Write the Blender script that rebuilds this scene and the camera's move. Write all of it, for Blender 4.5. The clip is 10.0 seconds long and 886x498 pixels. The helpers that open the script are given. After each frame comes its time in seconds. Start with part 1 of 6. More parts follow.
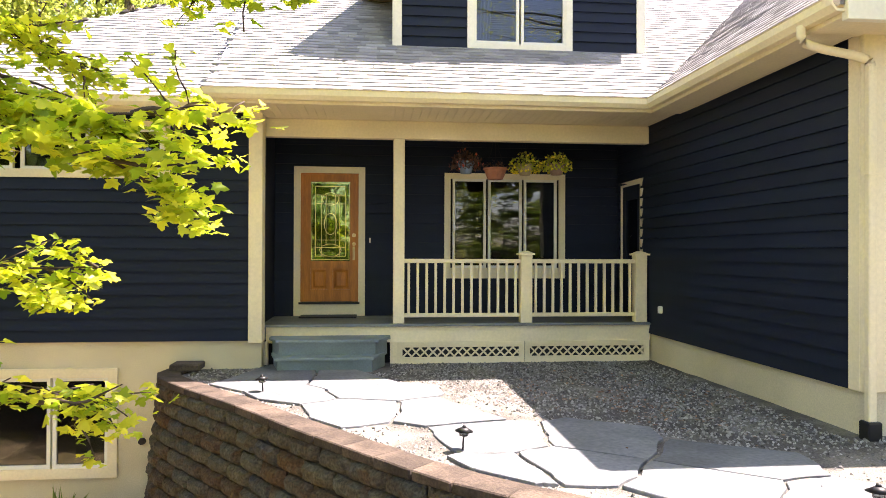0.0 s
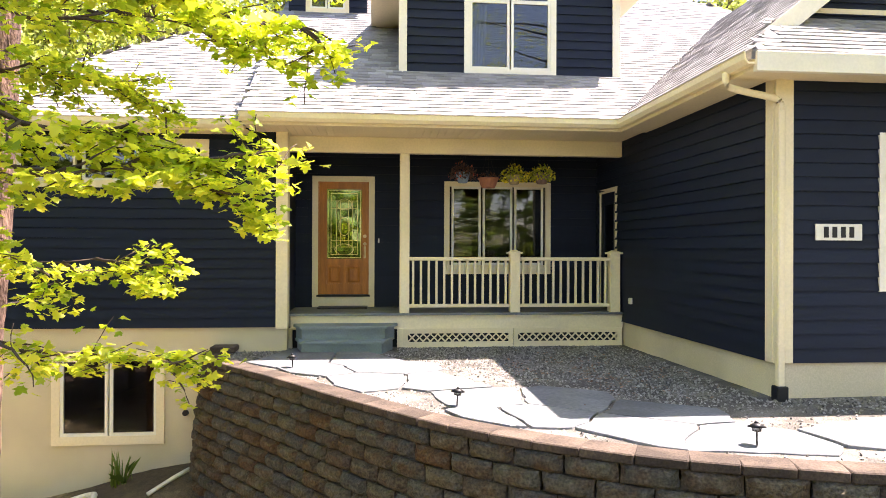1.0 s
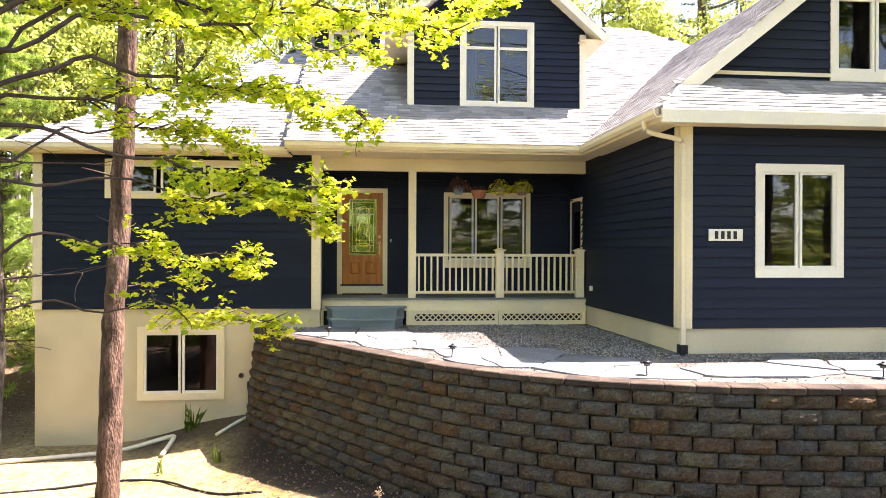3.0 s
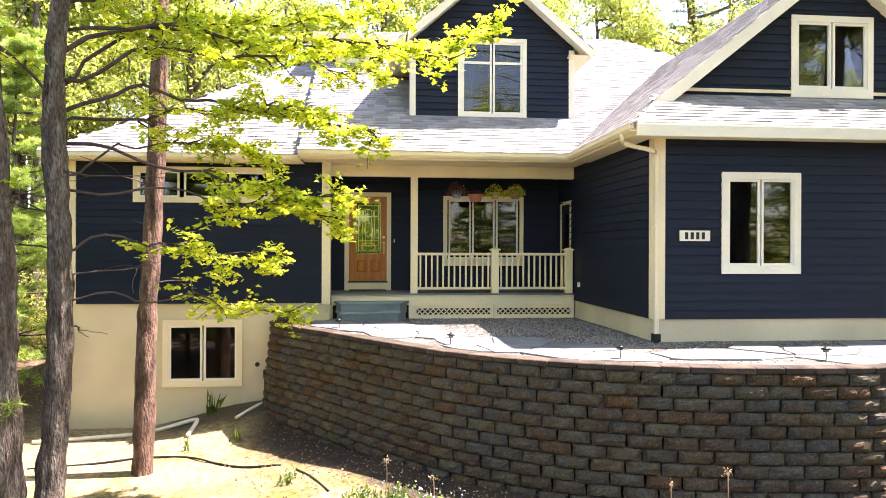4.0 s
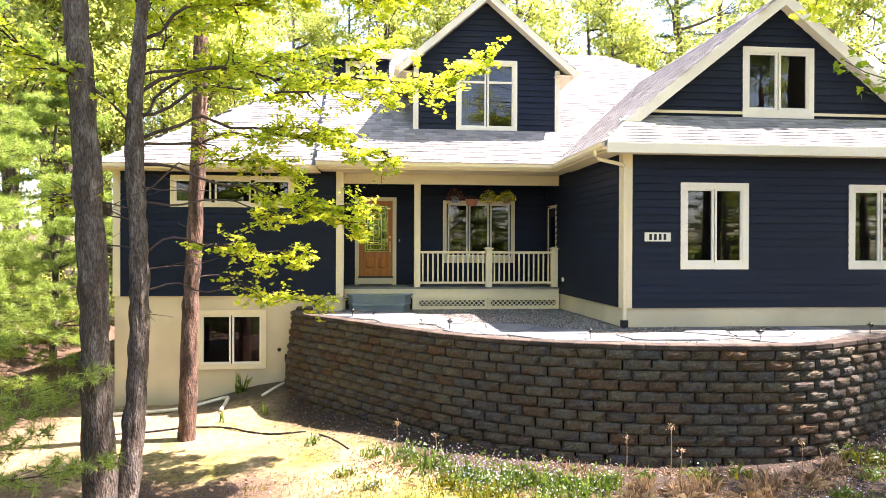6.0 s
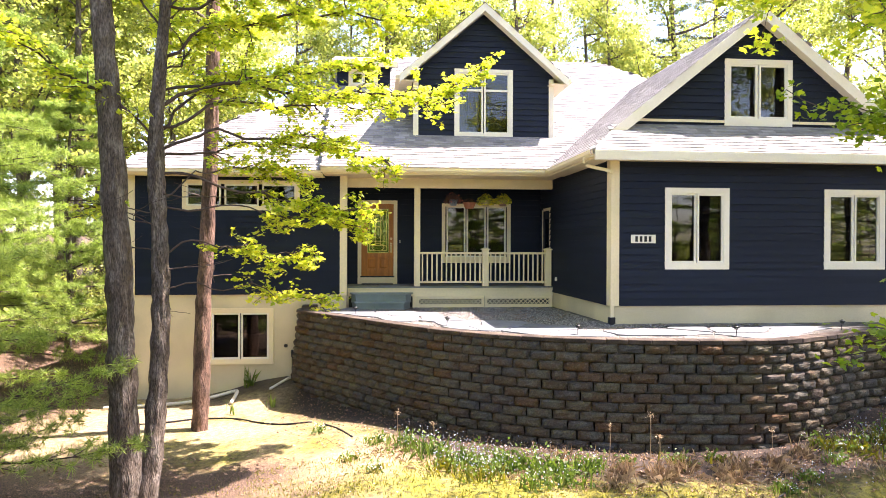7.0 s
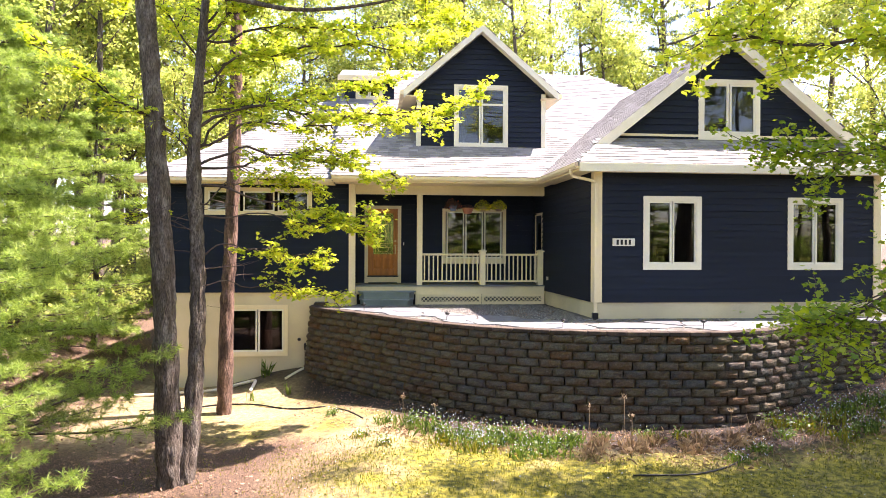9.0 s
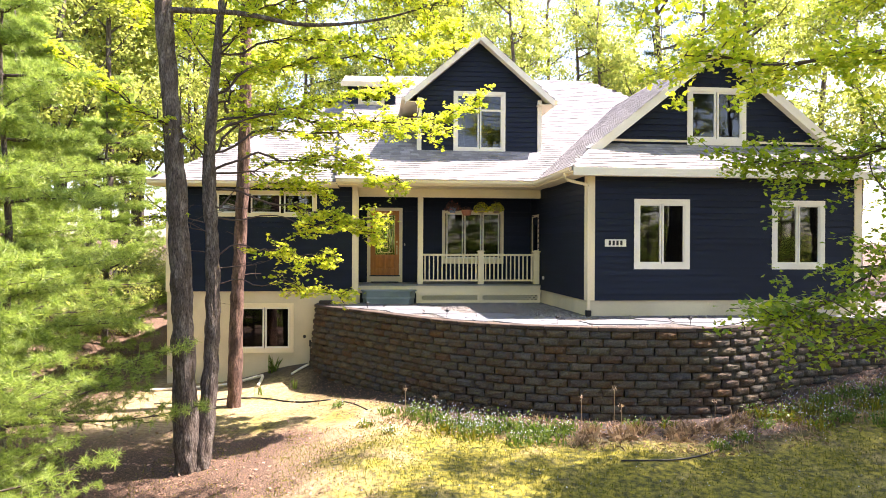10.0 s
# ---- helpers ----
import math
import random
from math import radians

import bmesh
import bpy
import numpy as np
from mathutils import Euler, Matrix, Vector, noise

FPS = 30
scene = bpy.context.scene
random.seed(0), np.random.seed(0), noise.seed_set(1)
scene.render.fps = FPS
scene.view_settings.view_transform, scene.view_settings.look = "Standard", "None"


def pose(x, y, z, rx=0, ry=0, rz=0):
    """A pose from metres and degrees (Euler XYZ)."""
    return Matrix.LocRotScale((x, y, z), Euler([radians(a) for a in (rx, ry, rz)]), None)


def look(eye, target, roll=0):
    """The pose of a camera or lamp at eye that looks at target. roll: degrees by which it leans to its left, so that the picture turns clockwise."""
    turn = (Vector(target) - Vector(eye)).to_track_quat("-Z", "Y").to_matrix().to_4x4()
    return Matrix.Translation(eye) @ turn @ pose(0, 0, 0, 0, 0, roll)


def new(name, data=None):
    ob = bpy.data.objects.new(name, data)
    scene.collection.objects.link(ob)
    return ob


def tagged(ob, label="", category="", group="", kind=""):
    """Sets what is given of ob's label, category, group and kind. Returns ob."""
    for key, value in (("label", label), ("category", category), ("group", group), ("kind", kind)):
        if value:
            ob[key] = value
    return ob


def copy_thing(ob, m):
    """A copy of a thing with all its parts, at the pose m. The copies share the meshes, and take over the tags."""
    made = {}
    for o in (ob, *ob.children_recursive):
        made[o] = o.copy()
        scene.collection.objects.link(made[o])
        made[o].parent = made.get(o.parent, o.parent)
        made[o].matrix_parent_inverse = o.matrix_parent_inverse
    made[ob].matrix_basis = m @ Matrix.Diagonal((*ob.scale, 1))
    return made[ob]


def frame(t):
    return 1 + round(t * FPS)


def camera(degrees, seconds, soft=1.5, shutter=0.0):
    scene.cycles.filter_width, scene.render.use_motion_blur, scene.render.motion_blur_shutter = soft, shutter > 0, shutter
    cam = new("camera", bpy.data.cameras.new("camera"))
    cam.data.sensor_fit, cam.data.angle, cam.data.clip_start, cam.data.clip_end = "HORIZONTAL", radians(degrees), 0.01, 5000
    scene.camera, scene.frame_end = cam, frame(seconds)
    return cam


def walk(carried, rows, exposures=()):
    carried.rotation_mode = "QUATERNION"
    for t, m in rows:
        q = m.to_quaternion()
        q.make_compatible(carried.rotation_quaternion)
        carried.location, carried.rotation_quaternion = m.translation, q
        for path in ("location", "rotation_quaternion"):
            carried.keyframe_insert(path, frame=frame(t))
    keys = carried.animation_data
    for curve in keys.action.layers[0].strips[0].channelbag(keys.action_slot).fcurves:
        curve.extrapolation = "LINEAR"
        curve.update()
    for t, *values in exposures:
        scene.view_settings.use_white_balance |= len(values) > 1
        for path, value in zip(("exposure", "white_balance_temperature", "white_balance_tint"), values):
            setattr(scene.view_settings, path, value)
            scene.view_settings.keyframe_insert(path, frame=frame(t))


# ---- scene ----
cam = camera(65.2, 10.0, soft=0.9)
PATH = [
    (0, (1.257, -11.193, 1.53), (1.457, -9.203, 1.54), 0.2),
    (1, (1.134, -12.737, 1.56), (1.329, -10.747, 1.562), 0.2),
    (2, (0.968, -14.266, 1.54), (1.167, -12.277, 1.543), 0.2),
    (2.5, (0.915, -15.006, 1.541), (1.108, -13.015, 1.541), 0.25),
    (4, (0.755, -16.952, 1.537), (0.948, -14.961, 1.535), 0.2),
    (4.5, (0.679, -17.503, 1.53), (0.876, -15.512, 1.526), 0.2),
    (5.5, (0.558, -18.514, 1.546), (0.755, -16.524, 1.539), 0.2),
    (7, (0.515, -19.831, 1.61), (0.708, -17.84, 1.6), 0.2),
    (8, (0.465, -20.653, 1.63), (0.655, -18.662, 1.622), 0.2),
    (9, (0.367, -21.441, 1.66), (0.558, -19.45, 1.651), 0.25),
    (10, (0.255, -22.212, 1.657), (0.45, -20.221, 1.65), 0.25),
]
walk(cam, [(t, look(eye, target, roll)) for t, eye, target, roll in PATH], [(0, 2.64, 6950, 28), (5, 2.64, 6750, 29), (10, 2.32, 6750, 30)])

# ---- light ----
SUN_WAY = Vector((1.94, 0.30, 3.53)).normalized()
sky_world = bpy.data.worlds.new("sky")
scene.world = sky_world
sky_world.use_nodes = True
wn = sky_world.node_tree
sky = wn.nodes.new("ShaderNodeTexSky")
sky.sky_type, sky.sun_disc = "NISHITA", False
sky.sun_elevation = math.asin(SUN_WAY.z)
sky.sun_rotation = math.atan2(SUN_WAY.x, SUN_WAY.y)
wn.links.new(sky.outputs[0], wn.nodes["Background"].inputs[0])
wn.nodes["Background"].inputs[1].default_value = 0.118
sun = new("sun", bpy.data.lights.new("sun", "SUN"))
sun.data.energy, sun.data.angle, sun.data.color = 5.0, radians(0.6), (1.0, 0.95, 0.86)
sun.matrix_world = look(SUN_WAY * 60, (0, 0, 0))


# ---- materials ----
def material(name, col, rough=0.7, var=0.15, scale=1.5, fine=40.0, bump=0.15, depth=0.004, metal=0.0, rnd=0.0, island=0.0, col2=None, spread=(0.42, 0.62), stretch=(1, 1, 1), shine=0.35):
    """A surface with broad stains, fine grain, relief and, for repeats, a tint of its own for each piece."""
    m = bpy.data.materials.new(name)
    m.use_nodes = True
    nt = m.node_tree
    nn, ln = nt.nodes, nt.links
    b = nn["Principled BSDF"]
    b.inputs["Roughness"].default_value, b.inputs["Metallic"].default_value = rough, metal
    b.inputs["Specular IOR Level"].default_value = shine
    tc = nn.new("ShaderNodeTexCoord")
    mp = nn.new("ShaderNodeMapping")
    mp.inputs["Scale"].default_value = stretch
    ln.new(tc.outputs["Object"], mp.inputs[0])
    if rnd or island:
        own = nn.new("ShaderNodeObjectInfo").outputs["Random"] if rnd else nn.new("ShaderNodeNewGeometry").outputs["Random Per Island"]
        far = nn.new("ShaderNodeMath")
        far.operation, far.inputs[1].default_value = "MULTIPLY", 60.0
        ln.new(own, far.inputs[0])
        ln.new(far.outputs[0], mp.inputs["Location"])
    n1, n2 = nn.new("ShaderNodeTexNoise"), nn.new("ShaderNodeTexNoise")
    n1.inputs["Scale"].default_value, n1.inputs["Detail"].default_value = scale, 6
    n2.inputs["Scale"].default_value, n2.inputs["Detail"].default_value = fine, 4
    ln.new(mp.outputs[0], n1.inputs["Vector"])
    ln.new(mp.outputs[0], n2.inputs["Vector"])
    ramp = nn.new("ShaderNodeValToRGB")
    ramp.color_ramp.elements[0].position, ramp.color_ramp.elements[1].position = spread
    c2 = col2 or tuple(min(1, c * (1 + var)) for c in col)
    c1 = col if col2 else tuple(c * (1 - var) for c in col)
    ramp.color_ramp.elements[0].color, ramp.color_ramp.elements[1].color = (*c1, 1), (*c2, 1)
    ln.new(n1.outputs[0], ramp.inputs[0])
    val = nn.new("ShaderNodeMapRange")
    val.inputs["From Min"].default_value, val.inputs["From Max"].default_value = 0.3, 0.7
    val.inputs["To Min"].default_value, val.inputs["To Max"].default_value = 1 - var, 1 + var
    ln.new(n2.outputs[0], val.inputs[0])
    hsv = nn.new("ShaderNodeHueSaturation")
    ln.new(ramp.outputs[0], hsv.inputs["Color"])
    out = val.outputs[0]
    if rnd or island:
        src = nn.new("ShaderNodeObjectInfo").outputs["Random"] if rnd else nn.new("ShaderNodeNewGeometry").outputs["Random Per Island"]
        mr = nn.new("ShaderNodeMapRange")
        mr.inputs["To Min"].default_value, mr.inputs["To Max"].default_value = 1 - (rnd or island), 1 + (rnd or island)
        ln.new(src, mr.inputs[0])
        mul = nn.new("ShaderNodeMath")
        mul.operation = "MULTIPLY"
        ln.new(out, mul.inputs[0])
        ln.new(mr.outputs[0], mul.inputs[1])
        out = mul.outputs[0]
    ln.new(out, hsv.inputs["Value"])
    ln.new(hsv.outputs[0], b.inputs["Base Color"])
    bp = nn.new("ShaderNodeBump")
    bp.inputs["Strength"].default_value, bp.inputs["Distance"].default_value = bump, depth
    ln.new(n2.outputs[0], bp.inputs["Height"])
    ln.new(bp.outputs[0], b.inputs["Normal"])
    return m


def leaf_material(name, col, col2, glow=0.55, rough=0.5):
    """Thin leaves: reflected and let-through sunlight, a tint for each leaf."""
    m = bpy.data.materials.new(name)
    m.use_nodes = True
    nt = m.node_tree
    nn, ln = nt.nodes, nt.links
    b = nn["Principled BSDF"]
    b.inputs["Roughness"].default_value = rough
    geo = nn.new("ShaderNodeNewGeometry")
    ramp = nn.new("ShaderNodeValToRGB")
    ramp.color_ramp.elements[0].color, ramp.color_ramp.elements[1].color = (*col, 1), (*col2, 1)
    ln.new(geo.outputs["Random Per Island"], ramp.inputs[0])
    ln.new(ramp.outputs[0], b.inputs["Base Color"])
    tr = nn.new("ShaderNodeBsdfTranslucent")
    gain = nn.new("ShaderNodeHueSaturation")
    gain.inputs["Value"].default_value, gain.inputs["Saturation"].default_value = 2.0, 1.05
    ln.new(ramp.outputs[0], gain.inputs["Color"])
    ln.new(gain.outputs[0], tr.inputs[0])
    mix = nn.new("ShaderNodeMixShader")
    mix.inputs[0].default_value = glow
    ln.new(b.outputs[0], mix.inputs[1])
    ln.new(tr.outputs[0], mix.inputs[2])
    ln.new(mix.outputs[0], nn["Material Output"].inputs[0])
    return m


def glass_material(name, tint=(0.9, 0.95, 0.93), gain=1.0, waves=0.0):
    m = bpy.data.materials.new(name)
    m.use_nodes = True
    nt = m.node_tree
    nn, ln = nt.nodes, nt.links
    fr = nn.new("ShaderNodeFresnel")
    fr.inputs[0].default_value = 2.4 if gain > 1 else 1.62
    tr, gl = nn.new("ShaderNodeBsdfTransparent"), nn.new("ShaderNodeBsdfGlossy")
    tr.inputs[0].default_value = (*tint, 1)
    gl.inputs["Roughness"].default_value = 0.01
    # door glass: yellow-green gloss colour paints in the reflected foliage
    gl.inputs["Color"].default_value = (0.62, 0.74, 0.30, 1) if gain > 1 else (1, 1, 1, 1)
    if waves:
        nz, bp = nn.new("ShaderNodeTexNoise"), nn.new("ShaderNodeBump")
        nz.inputs["Scale"].default_value = 1.2
        bp.inputs["Strength"].default_value, bp.inputs["Distance"].default_value = waves, 0.02
        ln.new(nz.outputs[0], bp.inputs["Height"])
        ln.new(bp.outputs[0], gl.inputs["Normal"])
    mix = nn.new("ShaderNodeMixShader")
    ln.new(fr.outputs[0], mix.inputs[0])
    ln.new(tr.outputs[0], mix.inputs[1])
    ln.new(gl.outputs[0], mix.inputs[2])
    ln.new(mix.outputs[0], nn["Material Output"].inputs[0])
    return m


NAVY = material("navy_siding", (0.0075, 0.0125, 0.0265), 0.6, 0.12, 0.8, 60, 0.25, 0.002, rnd=0.10, stretch=(0.4, 0.4, 3), shine=0.22)
CREAM = material("cream_trim", (0.80, 0.685, 0.455), 0.55, 0.05, 0.9, 30, 0.1, 0.002)
CREAM_ROUGH = material("cream_concrete", (0.64, 0.55, 0.365), 0.8, 0.09, 0.7, 70, 0.35, 0.004)
CASING = material("off_white_casing", (0.82, 0.765, 0.63), 0.5, 0.04, 0.9, 30, 0.1, 0.002)
VINYL = material("white_vinyl", (0.78, 0.74, 0.62), 0.4, 0.03, 1, 30, 0.03, 0.001)
SHINGLE = material("grey_shingle", (0.235, 0.228, 0.225), 0.9, 0.20, 0.5, 160, 0.5, 0.004, island=0.16)
SHINGLE_PIECE = material("grey_shingle_tab", (0.235, 0.228, 0.225), 0.9, 0.20, 0.5, 160, 0.5, 0.004, rnd=0.16)
DECK = material("grey_deck_paint", (0.17, 0.18, 0.175), 0.6, 0.12, 1.5, 40, 0.2, 0.002, rnd=0.06)
STEP_PAINT = material("blue_grey_step_paint", (0.17, 0.215, 0.225), 0.55, 0.10, 2, 40, 0.2, 0.002)
DOOR_WOOD = material("stained_door_wood", (0.44, 0.155, 0.022), 0.42, 0.16, 1.2, 14, 0.12, 0.002, stretch=(9, 9, 0.8))
DARK = material("black_metal", (0.012, 0.012, 0.013), 0.45, 0.1, 4, 40, 0.1, 0.001)
BRASS = material("worn_brass", (0.62, 0.47, 0.22), 0.3, 0.1, 4, 40, 0.05, 0.001, metal=1.0)
GLASS = glass_material("window_glass", (0.35, 0.38, 0.38), 1.0, 0.06)
DOORGLASS = glass_material("leaded_glass", (0.5, 0.6, 0.45), 2.0, 0.5)


def block_material(name, single):
    """Split concrete blocks: each its own mix of slate grey, brown, rust and olive, with stains and grit."""
    m = bpy.data.materials.new(name)
    m.use_nodes = True
    nt = m.node_tree
    nn, ln = nt.nodes, nt.links
    b = nn["Principled BSDF"]
    b.inputs["Roughness"].default_value, b.inputs["Specular IOR Level"].default_value = 0.95, 0.25
    own = nn.new("ShaderNodeObjectInfo").outputs["Random"] if single else nn.new("ShaderNodeNewGeometry").outputs["Random Per Island"]
    tc, mp, far = nn.new("ShaderNodeTexCoord"), nn.new("ShaderNodeMapping"), nn.new("ShaderNodeMath")
    far.operation, far.inputs[1].default_value = "MULTIPLY", 80.0
    ln.new(own, far.inputs[0])
    ln.new(tc.outputs["Object"], mp.inputs[0])
    ln.new(far.outputs[0], mp.inputs["Location"])
    stain, grit, blot = (nn.new("ShaderNodeTexNoise") for _ in range(3))
    for n, sc, de in ((stain, 4.5, 5), (grit, 42.0, 6), (blot, 14.0, 4)):
        n.inputs["Scale"].default_value, n.inputs["Detail"].default_value = sc, de
        ln.new(mp.outputs[0], n.inputs["Vector"])

    def tones(src, stops):
        r = nn.new("ShaderNodeValToRGB")
        while len(r.color_ramp.elements) < len(stops):
            r.color_ramp.elements.new(0.5)
        for e, (p, c) in zip(r.color_ramp.elements, stops):
            e.position, e.color = p, (*c, 1)
        ln.new(src, r.inputs[0])
        return r.outputs[0]

    body = tones(own, [(0.0, (0.066, 0.063, 0.055)), (0.22, (0.100, 0.092, 0.070)), (0.42, (0.082, 0.058, 0.036)), (0.62, (0.120, 0.103, 0.068)), (0.8, (0.075, 0.072, 0.066)), (1.0, (0.112, 0.062, 0.030))])
    rust = tones(stain.outputs[0], [(0.46, (0, 0, 0)), (0.68, (0.75, 0.75, 0.75))])
    mix = nn.new("ShaderNodeMix")
    mix.data_type = "RGBA"
    ln.new(rust, mix.inputs[0])
    ln.new(body, mix.inputs[6])
    mix.inputs[7].default_value = (0.098, 0.052, 0.024, 1)
    pale = tones(blot.outputs[0], [(0.50, (0, 0, 0)), (0.75, (0.55, 0.55, 0.55))])
    mix2 = nn.new("ShaderNodeMix")
    mix2.data_type = "RGBA"
    ln.new(pale, mix2.inputs[0])
    ln.new(mix.outputs[2], mix2.inputs[6])
    mix2.inputs[7].default_value = (0.165, 0.150, 0.115, 1)
    mr, hs = nn.new("ShaderNodeMapRange"), nn.new("ShaderNodeHueSaturation")
    mr.inputs["From Min"].default_value, mr.inputs["From Max"].default_value = 0.3, 0.7
    mr.inputs["To Min"].default_value, mr.inputs["To Max"].default_value = 0.45, 1.22
    ln.new(grit.outputs[0], mr.inputs[0])
    ln.new(mr.outputs[0], hs.inputs["Value"])
    ln.new(mix2.outputs[2], hs.inputs["Color"])
    ln.new(hs.outputs[0], b.inputs["Base Color"])
    bp = nn.new("ShaderNodeBump")
    bp.inputs["Strength"].default_value, bp.inputs["Distance"].default_value = 1.0, 0.018
    ln.new(grit.outputs[0], bp.inputs["Height"])
    ln.new(bp.outputs[0], b.inputs["Normal"])
    return m


BLOCK, BLOCK_REST = block_material("retaining_block", True), block_material("retaining_block_rest", False)
FLAG = material("flagstone", (0.138, 0.147, 0.154), 0.75, 0.2, 1.2, 25, 0.3, 0.004, rnd=0.15)
GRAVEL = material("gravel_bed", (0.13, 0.12, 0.105), 0.95, 0.35, 2.0, 55, 1.0, 0.02)
STONES = material("gravel_stones", (0.22, 0.21, 0.195), 0.85, 0.15, 2.0, 60, 0.3, 0.004, island=0.75)
BARK = material("grey_bark", (0.085, 0.066, 0.050), 0.95, 0.6, 5.0, 26, 1.0, 0.045, stretch=(2.2, 2.2, 0.62), col2=(0.19, 0.165, 0.135), spread=(0.45, 0.7))
BARK_RED = material("reddish_pine_bark", (0.135, 0.082, 0.06), 0.95, 0.45, 3.0, 16, 1.0, 0.04, stretch=(2.4, 2.4, 0.8))
TWIG = material("twig_bark", (0.07, 0.05, 0.04), 0.9, 0.2, 4, 30, 0.3, 0.004)
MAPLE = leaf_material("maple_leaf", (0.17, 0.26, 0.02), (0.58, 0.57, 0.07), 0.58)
# darker copy of the maple leaf, with the lower boughs' shade in its colour
MAPLE_SHADE = leaf_material("maple_leaf_shaded", (0.08, 0.15, 0.014), (0.26, 0.31, 0.024), 0.55)
WOODS = leaf_material("woods_leaf", (0.14, 0.20, 0.04), (0.40, 0.41, 0.10), 0.5)
PINE = leaf_material("pine_needle", (0.07, 0.13, 0.02), (0.32, 0.41, 0.08), 0.42)
DARKPINE = leaf_material("dark_pine_needle", (0.03, 0.07, 0.02), (0.09, 0.14, 0.04), 0.25)
# near-black: the gloom of the unlit rooms is put into the colour
ROOM_DARK = material("unlit_interior", (0.05, 0.045, 0.04), 0.9, 0.05)
WHITE_PIPE = material("white_pipe", (0.68, 0.64, 0.52), 0.45, 0.08, 3, 30, 0.05, 0.001)


# ---- building helpers ----
def link(name, bm, mats, parent=None, label="", smooth=False):
    me = bpy.data.meshes.new(name)
    bm.normal_update()
    bm.to_mesh(me)
    bm.free()
    for m in mats if isinstance(mats, (list, tuple)) else [mats]:
        me.materials.append(m)
    if smooth:
        me.polygons.foreach_set("use_smooth", [True] * len(me.polygons))
    ob = new(name, me)
    if parent:
        ob.parent = parent
    if label:
        tagged(ob, label)
    return ob


def part(name, bm, mats, parent, label="", smooth=False):
    return link(name, bm, mats, parent, label, smooth)


def raw(name, verts, faces, mats, parent=None, label="", smooth=False):
    me = bpy.data.meshes.new(name)
    me.from_pydata(verts if isinstance(verts, list) else verts.tolist(), [], faces)
    for m in mats if isinstance(mats, (list, tuple)) else [mats]:
        me.materials.append(m)
    if smooth:
        me.polygons.foreach_set("use_smooth", [True] * len(me.polygons))
    ob = new(name, me)
    if parent:
        ob.parent = parent
    if label:
        tagged(ob, label)
    return ob


def thing(name, label, category, at=(0, 0, 0), group="", kind=""):
    ob = new(name)
    ob.location = at
    ob.empty_display_size = 0.1
    return tagged(ob, label, category, group, kind)


def hexa(bm, pts):
    """A six-sided solid from its lower four and upper four corners, each counter-clockwise from above."""
    v = [bm.verts.new(p) for p in pts]
    for f in ((3, 2, 1, 0), (4, 5, 6, 7), (0, 1, 5, 4), (1, 2, 6, 5), (2, 3, 7, 6), (3, 0, 4, 7)):
        bm.faces.new([v[i] for i in f])
    return v


def box(bm, x0, x1, y0, y1, z0, z1):
    return hexa(bm, [(x0, y0, z0), (x1, y0, z0), (x1, y1, z0), (x0, y1, z0), (x0, y0, z1), (x1, y0, z1), (x1, y1, z1), (x0, y1, z1)])


def boxes(*rows, bevel=0.0):
    bm = bmesh.new()
    for r in rows:
        box(bm, *r)
    if bevel:
        bmesh.ops.bevel(bm, geom=bm.edges[:], offset=bevel, segments=1, affect="EDGES")
    return bm


def tube_rows(path, radii, sides=8, squash=0.0, seed=0, ridge=0.0):
    """Vertices and faces of a tapered round limb along a path."""
    verts, faces = [], []
    n = len(path)
    for i, (p, r) in enumerate(zip(path, radii)):
        p = Vector(p)
        d = (Vector(path[min(i + 1, n - 1)]) - Vector(path[max(i - 1, 0)])).normalized()
        a = d.orthogonal().normalized() if abs(d.z) < 0.9 else d.cross(Vector((0, 1, 0))).normalized()
        b = d.cross(a)
        for k in range(sides):
            w = 2 * math.pi * k / sides
            rr = r * (1 + squash * noise.noise(Vector((math.cos(w) * 1.3 + seed, math.sin(w) * 1.3, i * 0.35))) + ridge * noise.noise(Vector((math.cos(w) * 5 + seed, math.sin(w) * 5, i * 0.22))))
            verts.append(tuple(p + (a * math.cos(w) + b * math.sin(w)) * rr))
    for i in range(n - 1):
        for k in range(sides):
            k2 = (k + 1) % sides
            faces.append((i * sides + k, i * sides + k2, (i + 1) * sides + k2, (i + 1) * sides + k))
    faces.append(tuple(reversed(range(sides))))
    faces.append(tuple(range((n - 1) * sides, n * sides)))
    return verts, faces


def curve_points(pts, per=6):
    """A smooth way through the given points (Catmull-Rom)."""
    P = [Vector(p) for p in pts]
    P = [P[0] * 2 - P[1]] + P + [P[-1] * 2 - P[-2]]
    res = []
    for i in range(1, len(P) - 2):
        for k in range(per):
            t = k / per
            a, b, c, d = P[i - 1:i + 3]
            res.append(0.5 * (2 * b + (c - a) * t + (2 * a - 5 * b + 4 * c - d) * t * t + (3 * b - a - 3 * c + d) * t ** 3))
    return res + [P[-2]]


def tube(name, pts, r, mat, parent=None, label="", sides=8, per=5):
    path = curve_points(pts, per)
    rad = [r] * len(path) if not isinstance(r, (tuple, list)) else list(np.interp(np.linspace(0, 1, len(path)), np.linspace(0, 1, len(r)), r))
    v, f = tube_rows(path, rad, sides)
    return raw(name, v, f, mat, parent, label, True)


# ---- the house ----
house = thing("house", "dark navy clapboard house with cream trim and grey shingle roof", "house")


def front(Y):
    """Wall coordinates: along, outward, up, for a wall that faces the lawn."""
    return lambda u, w, z: (u, Y - w, z)


def flank(X):
    """The same for a wall that faces the porch from the wing, running from front to back."""
    return lambda u, w, z: (X + 0.024 * u - w, -u, z)


